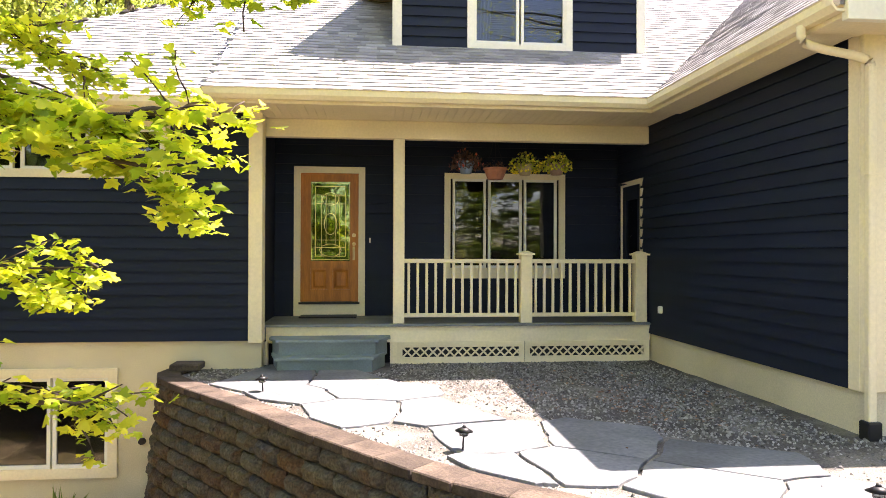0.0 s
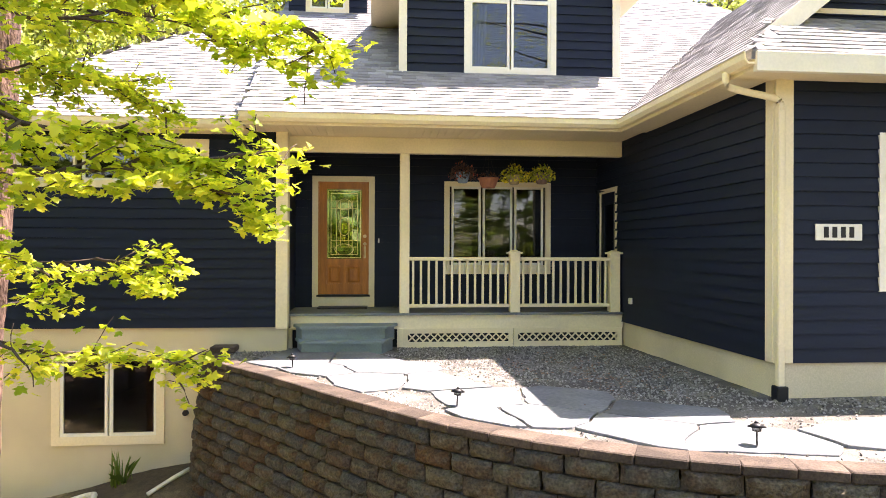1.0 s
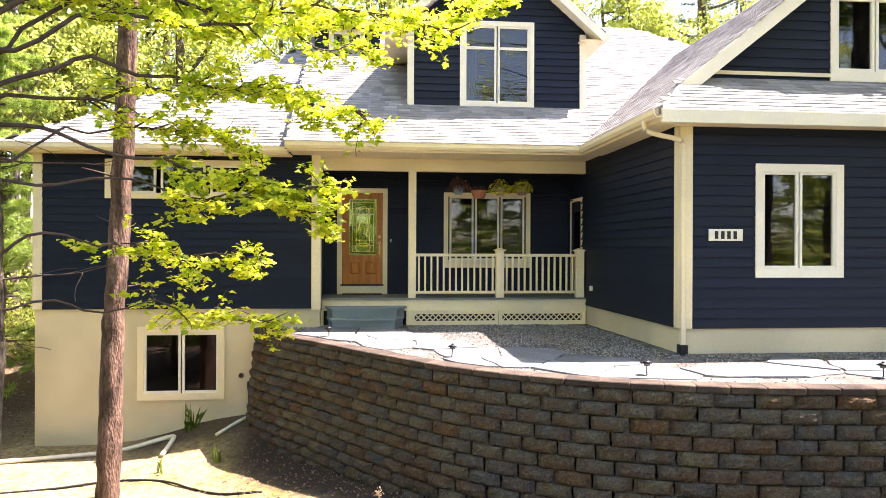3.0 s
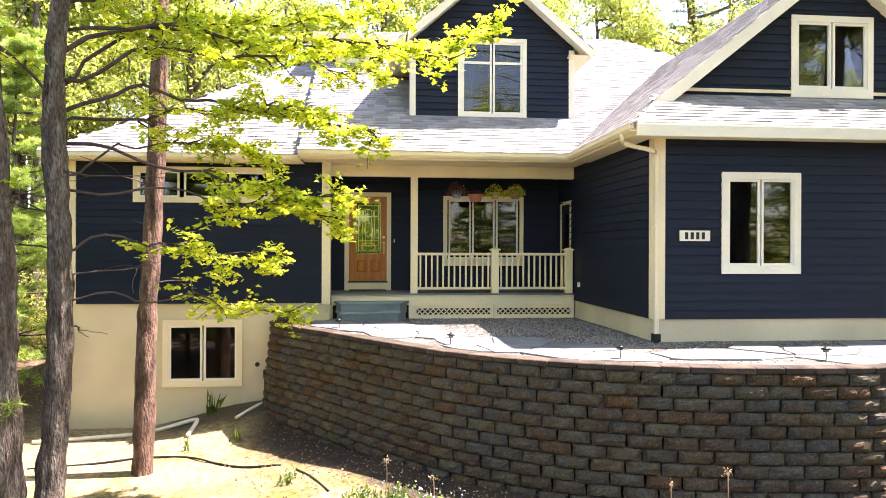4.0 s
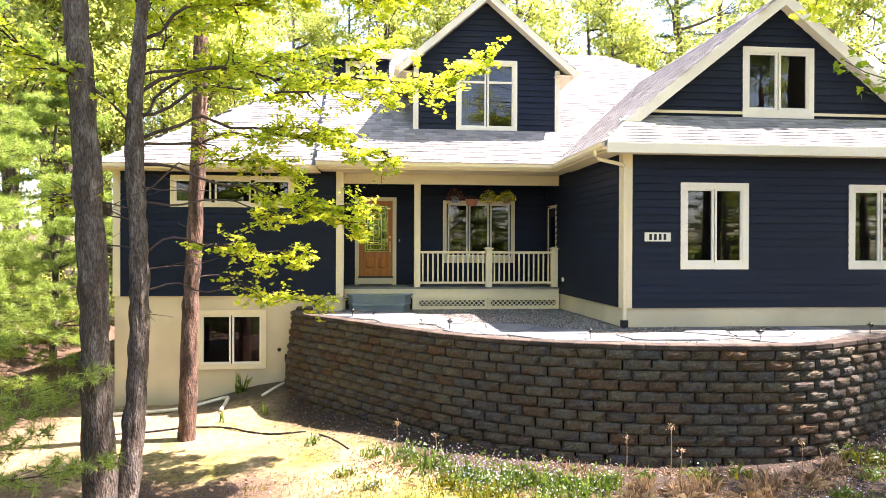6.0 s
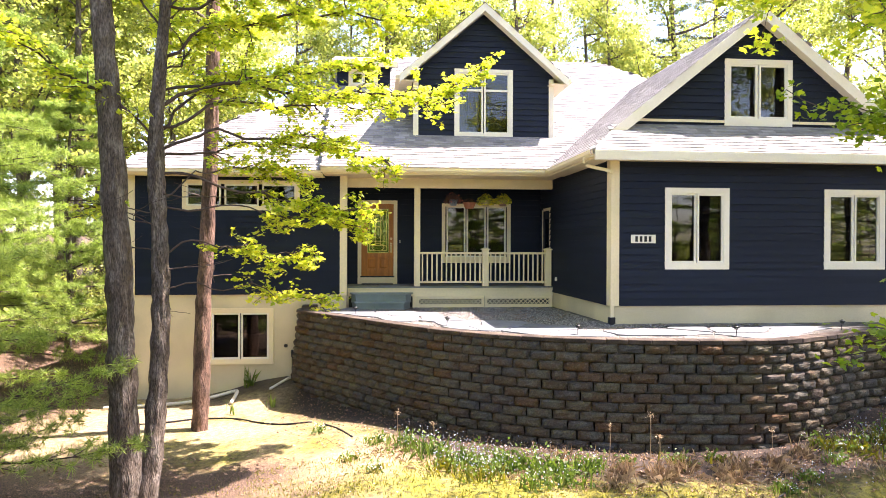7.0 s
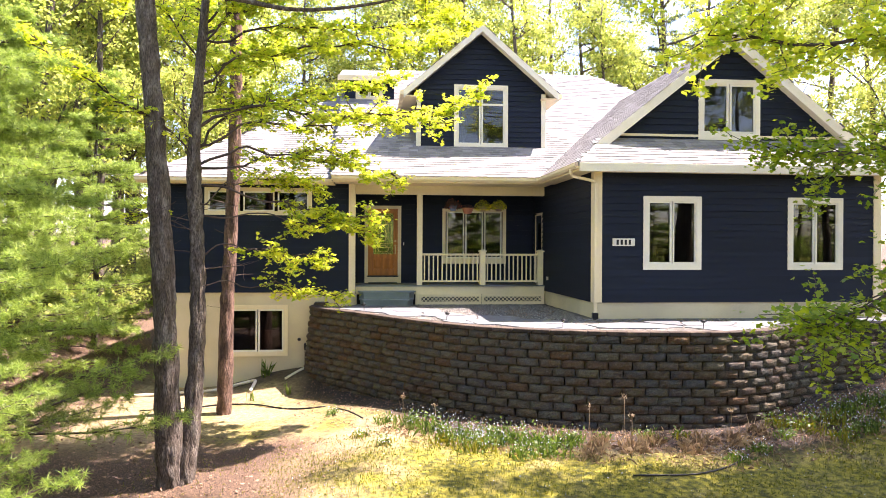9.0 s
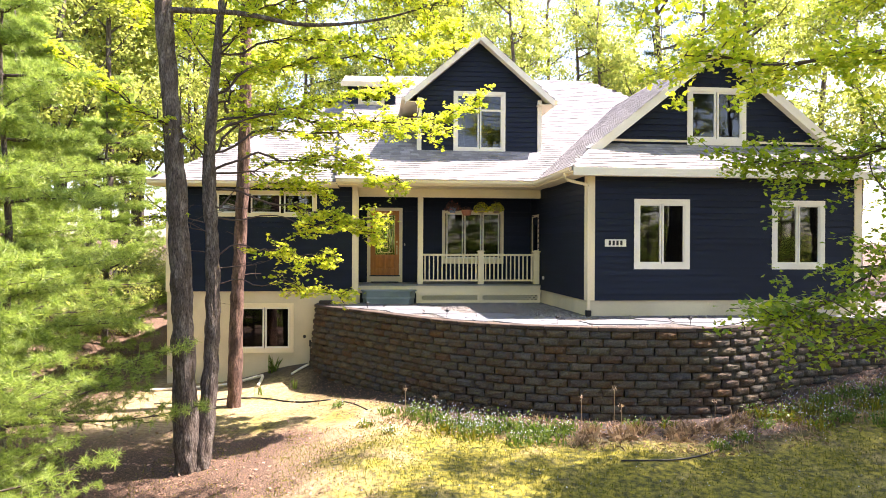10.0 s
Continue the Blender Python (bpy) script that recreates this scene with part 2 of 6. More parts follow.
def wbox(bm, tw, u0, u1, w0, w1, z0, z1):
    hexa(bm, [tw(u0, w1, z0), tw(u1, w1, z0), tw(u1, w0, z0), tw(u0, w0, z0), tw(u0, w1, z1), tw(u1, w1, z1), tw(u1, w0, z1), tw(u0, w0, z1)])


LAP = 0.155


def spans(lo0, hi0, lo1, hi1, holes, za, zb):
    """Pieces of a strip between za and zb that no hole takes, each as (u0, u1) below and above."""
    cuts = sorted((h[0], h[1]) for h in holes if h[2] < zb - 1e-4 and h[3] > za + 1e-4)
    res, a0, a1 = [], lo0, lo1
    for c0, c1 in cuts:
        if c0 > min(a0, a1) + 0.01:
            res.append((a0, min(c0, hi0) if hi0 > a0 else a0, a1, min(c0, max(hi1, a1))))
        a0, a1 = max(c1, lo0), max(c1, lo1)
    if hi0 > a0 + 0.005:
        res.append((a0, hi0, a1, max(a1, hi1)))
    return res


def clad_wall(name, tw, left, right, z0, z1, holes=(), thick=0.14, label=""):
    """A wall with openings and one lapped board after another on it. left and right give its ends at a height."""
    lf = left if callable(left) else (lambda z: left)
    rf = right if callable(right) else (lambda z: right)
    rows = [z0 + LAP * i for i in range(int((z1 - z0) / LAP) + 1)] + [z1]
    edges = sorted({round(e, 4) for h in holes for e in h[2:4] if z0 < e < z1} | {round(r, 4) for r in rows})
    bm = bmesh.new()
    boards = []
    for za, zb in zip(edges, edges[1:]):
        if zb - za < 0.004:
            continue
        base = z0 + LAP * math.floor((za + 0.001 - z0) / LAP)
        wa, wb = 0.030 - 0.024 * (za - base) / LAP, 0.030 - 0.024 * min(1, (zb - base) / LAP)
        for a0, b0, a1, b1 in spans(lf(za), rf(za), lf(zb), rf(zb), holes, za, zb):
            if b0 - a0 < 0.01:
                continue
            hexa(bm, [tw(a0, 0, za), tw(b0, 0, za), tw(b0, -thick, za), tw(a0, -thick, za), tw(a1, 0, zb), tw(b1, 0, zb), tw(b1, -thick, zb), tw(a1, -thick, zb)])
            boards.append([tw(a0, wa, za), tw(b0, wa, za), tw(b0, 0.001, za), tw(a0, 0.001, za), tw(a1, wb, zb), tw(b1, wb, zb), tw(b1, 0.001, zb), tw(a1, 0.001, zb)])
    wall = part(name, bm, ROOM_DARK, house, label)
    for pts in boards:
        b = bmesh.new()
        hexa(b, pts)
        part("siding_board", b, NAVY, wall)
    return wall


def ring_frame(bm, tw, u0, u1, z0, z1, side, low, top, w0, w1):
    """A four-sided frame in one piece, with a slight bevel towards the opening."""
    o = [(u0, z0), (u1, z0), (u1, z1), (u0, z1)]
    i = [(u0 + side, z0 + low), (u1 - side, z0 + low), (u1 - side, z1 - top), (u0 + side, z1 - top)]
    rows = [[bm.verts.new(tw(u, w, z)) for u, z in q] for q, w in ((o, w0), (o, w1), (i, w1 - 0.004), (i, w0))]
    for a, b in zip(rows, rows[1:] + rows[:1]):
        for k in range(4):
            bm.faces.new((a[k], a[(k + 1) % 4], b[(k + 1) % 4], b[k]))
    bmesh.ops.recalc_face_normals(bm, faces=bm.faces)


def window(tw, u0, u1, z0, z1, panes, casing=0.09, sash=0.045, sill=0.09, head=None, bars=(), trim=None):
    """A window with its casing, one sash and pane for each share of the width, and an apron below."""
    head = casing if head is None else head
    bm = bmesh.new()
    ring_frame(bm, tw, u0, u1, z0, z1, casing, sill, head, -0.02, 0.036)
    ob = part("window", bm, trim or CREAM, house)
    a, b, zl, zh = u0 + casing, u1 - casing, z0 + sill, z1 - head
    for p0, p1 in panes:
        s0, s1 = a + (b - a) * p0, a + (b - a) * p1
        bm = bmesh.new()
        ring_frame(bm, tw, s0, s1, zl, zh, sash, sash, sash, -0.05, 0.012)
        for zb in bars:
            wbox(bm, tw, s0 + sash - 0.003, s1 - sash + 0.003, -0.04, 0.008, zb - 0.03, zb + 0.03)
        part("sash", bm, VINYL, ob, "off-white vinyl sash")
        bm = bmesh.new()
        wbox(bm, tw, s0 + sash, s1 - sash, -0.03, -0.024, zl + sash, zh - sash)
        pane = part("pane", bm, GLASS, ob)
        pane.visible_shadow = False
    return ob


# walls of the left part, the porch recess, the wing
LEFT, BACK, WING, SIDE = front(-1.6), front(0.0), front(-5.65), flank(5.305)
HI_WIN = (-4.40, -1.45, 2.50, 3.27)
LOW_WIN = (-3.78, -2.11, -1.46, -0.02)
BACK_WIN = (2.40, 4.40, 1.11, 2.82)
DOOR = (0.0, 1.123, 0.51, 2.89)
WIN_A, WIN_B = (6.61, 8.034, 1.12, 2.855), (10.19, 11.60, 1.12, 2.855)
SIDE_DOOR = (0.08, 1.05, 0.51, 2.69)


def inset(h, d=0.06):
    return (h[0] + d, h[1] - d, h[2] + d, h[3] - d)


clad_wall("wall_left", LEFT, -5.70, -0.30, 0.33, 3.45, [inset(HI_WIN)])
clad_wall("wall_porch", BACK, -0.30, 5.34, 0.45, 3.42, [inset(BACK_WIN), (0.06, 1.06, 0.45, 2.83)])
clad_wall("wall_wing_front", WING, 5.45, 12.55, 0.349, 3.42, [inset(WIN_A), inset(WIN_B)])
clad_wall("wall_wing_side", SIDE, -0.0, 5.64, 0.349, 3.42, [(0.14, 0.99, 0.349, 2.63)])
# porch recess, short return wall behind the corner trim
part("wall_porch_return", boxes((-0.42, -0.30, -1.58, 0.0, 0.45, 3.42)), NAVY, house)
# base walls
bm = bmesh.new()
ring_frame(bm, LEFT, -5.70, -0.25, -2.9, 0.33, 1.95, 1.50, 0.41, -0.2, -0.012)
for v in bm.verts:
    if v.co.x > -2.4 and v.co.x < -2.0:
        v.co.x = -2.17
    elif -4.2 < v.co.x < -3.5:
        v.co.x = -3.72
part("foundation", bm, CREAM_ROUGH, house, "painted cream concrete base wall")
bm = bmesh.new()
wbox(bm, SIDE, 0.0, 5.64, -0.12, -0.012, -0.6, 0.349)
part("foundation", bm, CREAM_ROUGH, house, "painted cream concrete base wall")
for r in ((5.50, 12.54, -5.638, -5.5, -0.6, 0.349), (12.40, 12.54, -5.5, 6.0, -1.6, 0.349)):
    part("foundation", boxes(r), CREAM_ROUGH, house, "painted cream concrete base wall")
# plain walls that close the house behind
for r in ((-5.70, 12.55, 11.6, 11.75, -2.9, 3.45), (-5.70, -5.56, -1.58, 11.6, -2.9, 3.45), (12.41, 12.55, -5.5, 11.6, 0.349, 3.45)):
    part("wall_rear", boxes(r), NAVY, house)
part("floor_inside", boxes((-5.5, 12.4, 0.2, 11.5, 0.35, 0.45), (5.5, 12.4, -5.4, 0.2, 0.35, 0.45), (-5.5, 12.4, 3.5, 3.6, 0.45, 3.4), (5.5, 12.4, -1.5, -1.4, 0.45, 3.4)), ROOM_DARK, house)
part("floor_upper", boxes((-5.5, 12.4, 0.2, 11.5, 3.45, 3.5), (5.5, 12.4, -5.4, 0.2, 3.45, 3.5), (-5.5, -0.5, -1.4, 0.2, 3.46, 3.5), (-5.5, -0.5, -1.4, 0.2, 0.36, 0.44)), ROOM_DARK, house)
# corner boards
for r in ((-5.73, -5.56, -1.645, -1.56, 0.33, 3.45), (-0.42, -0.235, -1.65, -1.40, 0.30, 3.42), (5.405, 5.61, -5.695, -5.645, 0.349, 3.42), (5.400, 5.44, -5.645, -5.50, 0.349, 3.42), (12.39, 12.585, -5.695, -5.60, 0.349, 3.42)):
    part("corner_board", boxes(r, bevel=0.006), CREAM, house)
window(LEFT, *HI_WIN, [(0.0, 0.31), (0.345, 0.655), (0.69, 1.0)], 0.10, 0.04, 0.11)
window(LEFT, *LOW_WIN, [(0.0, 0.49), (0.51, 1.0)], 0.12, 0.045, 0.13)
window(BACK, *BACK_WIN, [(0.02, 0.325), (0.345, 0.655), (0.675, 0.98)], 0.10, 0.04, 0.17, 0.09)
window(WING, *WIN_A, [(0.0, 0.49), (0.51, 1.0)], 0.12, 0.04, 0.14, trim=CASING)
window(WING, *WIN_B, [(0.0, 0.49), (0.51, 1.0)], 0.12, 0.04, 0.14, trim=CASING)

# roofs: planes with eave height, slope and outline in plan
EAVE, PITCH, WPITCH = 3.58, 0.66, 0.80
RIDGE_Y = 4.75
P_MAIN = lambda x, y: EAVE + PITCH * (y + 2.35)
P_LEFT = lambda x, y: 3.50 + PITCH * (y + 2.10)
P_LEFT_END = lambda x, y: 3.50 + PITCH * (x + 6.10)
P_WEST = lambda x, y: EAVE + WPITCH * (x - 4.90)
P_EAST = lambda x, y: EAVE + WPITCH * (13.20 - x)
P_PENT = lambda x, y: EAVE + PITCH * (y + 6.10)
P_BACK = lambda x, y: P_MAIN(0, RIDGE_Y) - PITCH * (y - RIDGE_Y)
D_X, D_TOP, D_HALF = 3.47, 8.25, 2.33
P_DW = lambda x, y: D_TOP - 0.86 * (D_X - x)
P_DE = lambda x, y: D_TOP - 0.86 * (x - D_X)
VALLEY = (9.05, -2.35 + WPITCH * 4.15 / PITCH)


def inside(px, py, poly):
    res, n = False, len(poly)
    for i in range(n):
        (x1, y1), (x2, y2) = poly[i], poly[i - 1]
        if (y1 > py) != (y2 > py) and px < (x2 - x1) * (py - y1) / (y2 - y1) + x1:
            res = not res
    return res


def roof_plane(name, plane, poly, down, singles=None, thick=0.09, under=None):
    """A roof slope: a slab with rows of overlapping shingle tabs. down: the way the water runs, in plan."""
    n = len(poly)
    up = [(x, y, plane(x, y)) for x, y in poly]
    lo = [(x, y, plane(x, y) - thick) for x, y in poly]
    area = sum(poly[i - 1][0] * poly[i][1] - poly[i][0] * poly[i - 1][1] for i in range(n))
    order = list(range(n)) if area > 0 else list(range(n))[::-1]
    bm = bmesh.new()
    U, L = [bm.verts.new(p) for p in up], [bm.verts.new(p) for p in lo]
    bm.faces.new([U[i] for i in order])
    bm.faces.new([L[i] for i in reversed(order)]).material_index = 1
    for i in range(n):
        j = order[i]
        k = order[(i + 1) % n]
        bm.faces.new((L[j], L[k], U[k], U[j]))
    slab = part(name, bm, [SHINGLE, under or CREAM], house, "weathered grey asphalt shingle roof")
    dx, dy = down
    ax, ay = -dy, dx
    slope = abs(plane(dx, dy) - plane(0, 0))
    run = 0.142 / math.hypot(1, slope)
    wide = 0.30
    ss = [-(x * dx + y * dy) for x, y in poly]
    tt = [x * ax + y * ay for x, y in poly]
    verts, faces = [], []
    rng = random.Random(len(name) + int(ss[0] * 10))
    s, row = min(ss), 0
    made = 0
    while s < max(ss):
        t = min(tt) - wide * (0.5 if row % 2 else 0.0) - rng.uniform(0, 0.1)
        while t < max(tt):
            w = wide * rng.choice((0.55, 1.0, 1.0, 0.8))
            c = (-(s + run / 2) * dx + (t + w / 2) * ax, -(s + run / 2) * dy + (t + w / 2) * ay)
            if inside(*c, poly):
                lift = rng.uniform(0.014, 0.024)
                q = []
                for (sa, ta, h) in ((s - 0.006, t + 0.004, lift), (s - 0.006, t + w - 0.004, lift), (s + run * 1.05, t + w - 0.004, 0.003), (s + run * 1.05, t + 0.004, 0.003), (s - 0.006, t + 0.004, -0.01), (s - 0.006, t + w - 0.004, -0.01)):
                    x, y = -sa * dx + ta * ax, -sa * dy + ta * ay
                    q.append((x, y, plane(x, y) + h))
                fs = [(0, 1, 2, 3), (4, 5, 1, 0)] if (dx * ay - dy * ax) > 0 else [(3, 2, 1, 0), (0, 1, 5, 4)]
                if singles and singles(*c) and made < 300:
                    raw("shingle", q, fs, SHINGLE_PIECE, slab)
                    made += 1
                else:
                    k = len(verts)
                    verts += q
                    faces += [tuple(i + k for i in f) for f in fs]
            t += w
        s += run
        row += 1
    if faces:
        tagged(raw("shingle_field", verts, faces, SHINGLE, slab), kind="stuff")
    return slab


hipx = lambda y: -6.10 + (y + 2.10)
roof_plane("roof", P_MAIN, [(-0.82, -2.35), (4.90, -2.35), VALLEY, (13.2, -2.35), (13.2, 0.15), (8.60, RIDGE_Y), (0.75, RIDGE_Y), (-0.82, 3.18)], (0, -1), lambda x, y: y < -0.75 and 0.5 < x < 5.2)
roof_plane("roof", P_LEFT, [(-6.10, -2.10), (-0.80, -2.10), (-0.80, 3.20)], (0, -1))
roof_plane("roof", P_LEFT_END, [(-6.10, -2.10), (-0.80, 3.20), (0.75, 4.75), (-6.10, 11.6)], (-1, 0))
roof_plane("roof", P_WEST, [(4.90, -6.10), (4.90, -2.35), VALLEY, (9.05, -5.25), (4.90 + PITCH * 0.85 / WPITCH, -5.25)], (-1, 0))
roof_plane("roof", P_EAST, [(13.2, -6.10), (13.2 - PITCH * 0.85 / WPITCH, -5.25), (9.05, -5.25), VALLEY, (13.2, -2.35)], (1, 0))
roof_plane("roof", P_PENT, [(4.90, -6.10), (13.2, -6.10), (13.2 - PITCH * 1.14 / WPITCH, -4.96), (4.90 + PITCH * 1.14 / WPITCH, -4.96)], (0, -1))
roof_plane("roof", P_BACK, [(0.75, RIDGE_Y), (8.60, RIDGE_Y), (13.2, 9.35), (13.2, 11.8), (-6.1, 11.6)], (0, 1))
roof_plane("roof", lambda x, y: P_MAIN(0, RIDGE_Y) - PITCH * (x - 8.60), [(8.60, RIDGE_Y), (13.3, 0.05), (13.3, 9.45)], (1, 0))
main_back = lambda z: -2.35 + (z - EAVE) / PITCH
d_low = D_TOP - 0.86 * D_HALF
for pl, sg in ((P_DW, -1), (P_DE, 1)):
    roof_plane("roof", pl, [(D_X, -1.05), (D_X + sg * D_HALF, -1.05), (D_X + sg * D_HALF, main_back(d_low)), (D_X, main_back(D_TOP))], (sg, 0))
# step side of the raised porch roof
bm = bmesh.new()
hexa(bm, [(-0.86, -2.34, 3.42), (-0.825, -2.34, 3.42), (-0.825, 3.2, 7.0), (-0.86, 3.2, 7.0), (-0.86, -2.34, 3.57), (-0.825, -2.34, 3.57), (-0.825, 3.2, 7.22), (-0.86, 3.2, 7.22)])
part("roof_step", bm, SHINGLE, house)

# gable wall of the wing above the lower roof strip
GABLE = front(-5.0)
gz0, gap = 4.20, EAVE + WPITCH * 4.15 - 0.16
GG = (8.258, 9.851, 4.31, 5.807)
clad_wall("wall_gable", GABLE, lambda z: 9.05 - (gap - z) / WPITCH, lambda z: 9.05 + (gap - z) / WPITCH, gz0, gap, [inset(GG)])
for r in ((6.05, GG[0], -5.035, -4.99, 4.37, 4.43), (GG[1], 12.05, -5.035, -4.99, 4.37, 4.43)):
    part("gable_band", boxes(r), CREAM, house)
window(GABLE, *GG, [(0.0, 0.49), (0.51, 1.0)], 0.11, 0.05, 0.17, trim=CASING)


def rake(x_top, z_top, x_low, z_low, y, deep=0.25, wide=0.36, back=0.0):
    """Board along a gable's sloping edge with the soffit behind it."""
    bm = bmesh.new()
    hexa(bm, [(x_top, y - 0.04, z_top - deep), (x_low, y - 0.04, z_low - deep), (x_low, y, z_low - deep), (x_top, y, z_top - deep), (x_top, y - 0.04, z_top), (x_low, y - 0.04, z_low), (x_low, y, z_low), (x_top, y, z_top)])
    bmesh.ops.recalc_face_normals(bm, faces=bm.faces)
    ob = part("rake_board", bm, CASING, house)
    bm = bmesh.new()
    hexa(bm, [(x_top, y, z_top - deep + 0.03), (x_low, y, z_low - deep + 0.03), (x_low, y + wide, z_low - deep + 0.03), (x_top, y + wide, z_top - deep + 0.03), (x_top, y, z_top - deep + 0.06), (x_low, y, z_low - deep + 0.06), (x_low, y + wide, z_low - deep + 0.06), (x_top, y + wide, z_top - deep + 0.06)])
    bmesh.ops.recalc_face_normals(bm, faces=bm.faces)
    part("soffit", bm, CASING, ob)


top_w = EAVE + WPITCH * 4.15 - 0.005
for sg in (-1, 1):
    rake(9.05, top_w, 9.05 + sg * 3.50, top_w - 3.50 * WPITCH, -5.25, 0.27, 0.26)
    rake(D_X, D_TOP - 0.005, D_X + sg * D_HALF, D_TOP - 0.005 - 0.86 * D_HALF, -1.05, 0.22, 0.34)

# dormer
DORM = front(-0.71)
DW = (2.67, 4.31, 4.57, 6.515)
dz = lambda z: min(1.95, (D_TOP - 0.17 - z) / 0.86)
clad_wall("wall_dormer", DORM, lambda z: 3.53 - dz(z), lambda z: 3.51 + dz(z), 4.50, D_TOP - 0.18, [inset(DW)])
window(DORM, *DW, [(0.0, 0.49), (0.51, 1.0)], 0.10, 0.045, 0.16, bars=(5.93,), trim=CASING)
for x0, x1 in ((1.53, 1.67), (5.335, 5.475)):
    part("corner_board", boxes((x0, x1, -0.75, -0.66, 4.55, 6.28), bevel=0.005), CASING, house)
part("dormer_skirt", boxes((1.54, 5.47, -0.76, -0.69, 4.53, 4.60)), CREAM, house)
for x0, x1 in ((1.62, 1.76), (5.30, 5.44)):
    bm = bmesh.new()
    hexa(bm, [(x0, -0.6, 4.5), (x1, -0.6, 4.5), (x1, 1.8, 6.25), (x0, 1.8, 6.25), (x0, -0.6, 6.4), (x1, -0.6, 6.4), (x1, 1.8, 6.4), (x0, 1.8, 6.4)])
    part("wall_dormer_side", bm, NAVY, house)
for sg in (-1, 1):
    xe = D_X + sg * D_HALF
    part("gutter", boxes((min(xe, xe + sg * 0.1), max(xe, xe + sg * 0.1), -1.05, 1.7, d_low - 0.13, d_low - 0.02)), CREAM, house)
    part("soffit", boxes((min(xe, xe - sg * 0.5), max(xe, xe - sg * 0.5), -1.0, 1.6, d_low - 0.16, d_low - 0.135)), CREAM, house)

# small second dormer higher up the roof
DORM2 = front(2.30)
clad_wall("wall_dormer", DORM2, -0.72, 0.95, 6.3, 7.26, [(-0.30, 0.50, 6.70, 7.10)])
window(DORM2, -0.36, 0.56, 6.62, 7.18, [(0.0, 0.49), (0.51, 1.0)], 0.09, 0.04, 0.1)
bm = bmesh.new()
hexa(bm, [(-0.92, 2.0, 7.24), (1.15, 2.0, 7.24), (1.15, 4.7, 8.1), (-0.92, 4.7, 8.1), (-0.92, 2.0, 7.36), (1.15, 2.0, 7.36), (1.15, 4.7, 8.22), (-0.92, 4.7, 8.22)])
part("dormer_roof", bm, SHINGLE, house)
part("fascia", boxes((-0.95, 1.18, 1.95, 2.0, 7.20, 7.37)), CREAM, house)

# eaves: soffit, board, gutter
GUTTER = [(0.0, 0.0), (0.075, 0.0), (0.115, 0.05), (0.115, 0.115), (0.125, 0.125), (0.105, 0.125), (0.098, 0.06), (0.065, 0.02), (0.012, 0.02), (0.0, 0.125)]


def gutter(a, b, out):
    """A gutter trough from a to b (lower inner edge), opening towards out."""
    bm = bmesh.new()
    A, B, o = Vector(a), Vector(b), Vector((*out, 0))
    rings = [[bm.verts.new(p + o * q + Vector((0, 0, h))) for q, h in GUTTER] for p in (A, B)]
    n = len(GUTTER)
    for i in range(n):
        bm.faces.new((rings[0][i], rings[0][(i + 1) % n], rings[1][(i + 1) % n], rings[1][i]))
    bm.faces.new(rings[0])
    bm.faces.new(rings[1])
    bmesh.ops.recalc_face_normals(bm, faces=bm.faces)
    part("gutter", bm, CREAM, house, "cream metal gutter")


part("fascia", boxes((-0.82, 4.97, -2.31, -2.27, 3.40, 3.56)), CREAM, house)
gutter((-0.86, -2.31, 3.44), (4.94, -2.31, 3.44), (0, -1))
part("fascia", boxes((-6.08, -0.82, -2.06, -2.02, 3.34, 3.48)), CREAM, house)
gutter((-6.10, -2.06, 3.365), (-0.84, -2.06, 3.365), (0, -1))
part("fascia", boxes((4.94, 4.98, -6.06, -2.31, 3.40, 3.56)), CREAM, house)
gutter((4.94, -2.40, 3.44), (4.94, -6.10, 3.44), (-1, 0))
part("fascia", boxes((4.94, 13.16, -6.135, -6.06, 3.37, 3.572), bevel=0.004), CASING, house)
sof = part("soffit", boxes((-0.80, 5.33, -2.27, -1.25, 3.419, 3.43)), CREAM, house, "cream vented soffit boards")
for i in range(52):
    x = -0.80 + i * 0.117
    part("soffit_board", boxes((x, x + 0.111, -2.27, -1.30, 3.405, 3.418)), CREAM, sof)
part("soffit", boxes((-6.05, -0.80, -2.02, -1.58, 3.355, 3.375)), CREAM, house)
part("soffit", boxes((4.98, 5.36, -6.05, -2.28, 3.40, 3.416)), CREAM, house)
part("soffit", boxes((5.36, 13.1, -6.05, -5.62, 3.40, 3.416)), CREAM, house)
part("porch_ceiling", boxes((-0.3, 5.34, -1.25, 0.0, 3.42, 3.45)), CREAM, house)
part("porch_beam", boxes((-0.30, 5.31, -1.30, -1.16, 3.15, 3.404), bevel=0.005), CREAM, house)
part("porch_post", boxes((1.54, 1.70, -1.29, -1.13, 0.51, 3.15), bevel=0.008), CREAM, house)

# porch floor
deck = part("porch_floor", boxes((-0.40, 5.33, -1.26, 0.0, 0.30, 0.475)), DECK, house, "grey painted porch floor")
for i in range(11):
    part("plank", boxes((-0.40, 5.33, -1.35 + i * 0.1235, -1.35 + i * 0.1235 + 0.118, 0.478, 0.512)), DECK, deck)
part("porch_skirt", boxes((-0.23, 5.33, -1.31, -1.26, 0.25, 0.474), bevel=0.004), CREAM, house)
for r in ((-0.32, -0.20, -1.34, -1.26, -0.05, 0.27), (1.50, 1.60, -1.33, -1.26, -0.05, 0.26)):
    part("porch_skirt", boxes(r), CREAM, house)
# black sheet behind the lattice, added for the shade under the porch
part("porch_shade_sheet", boxes((-0.3, 5.25, -1.15, -1.10, -0.3, 0.3)), DARK, house)

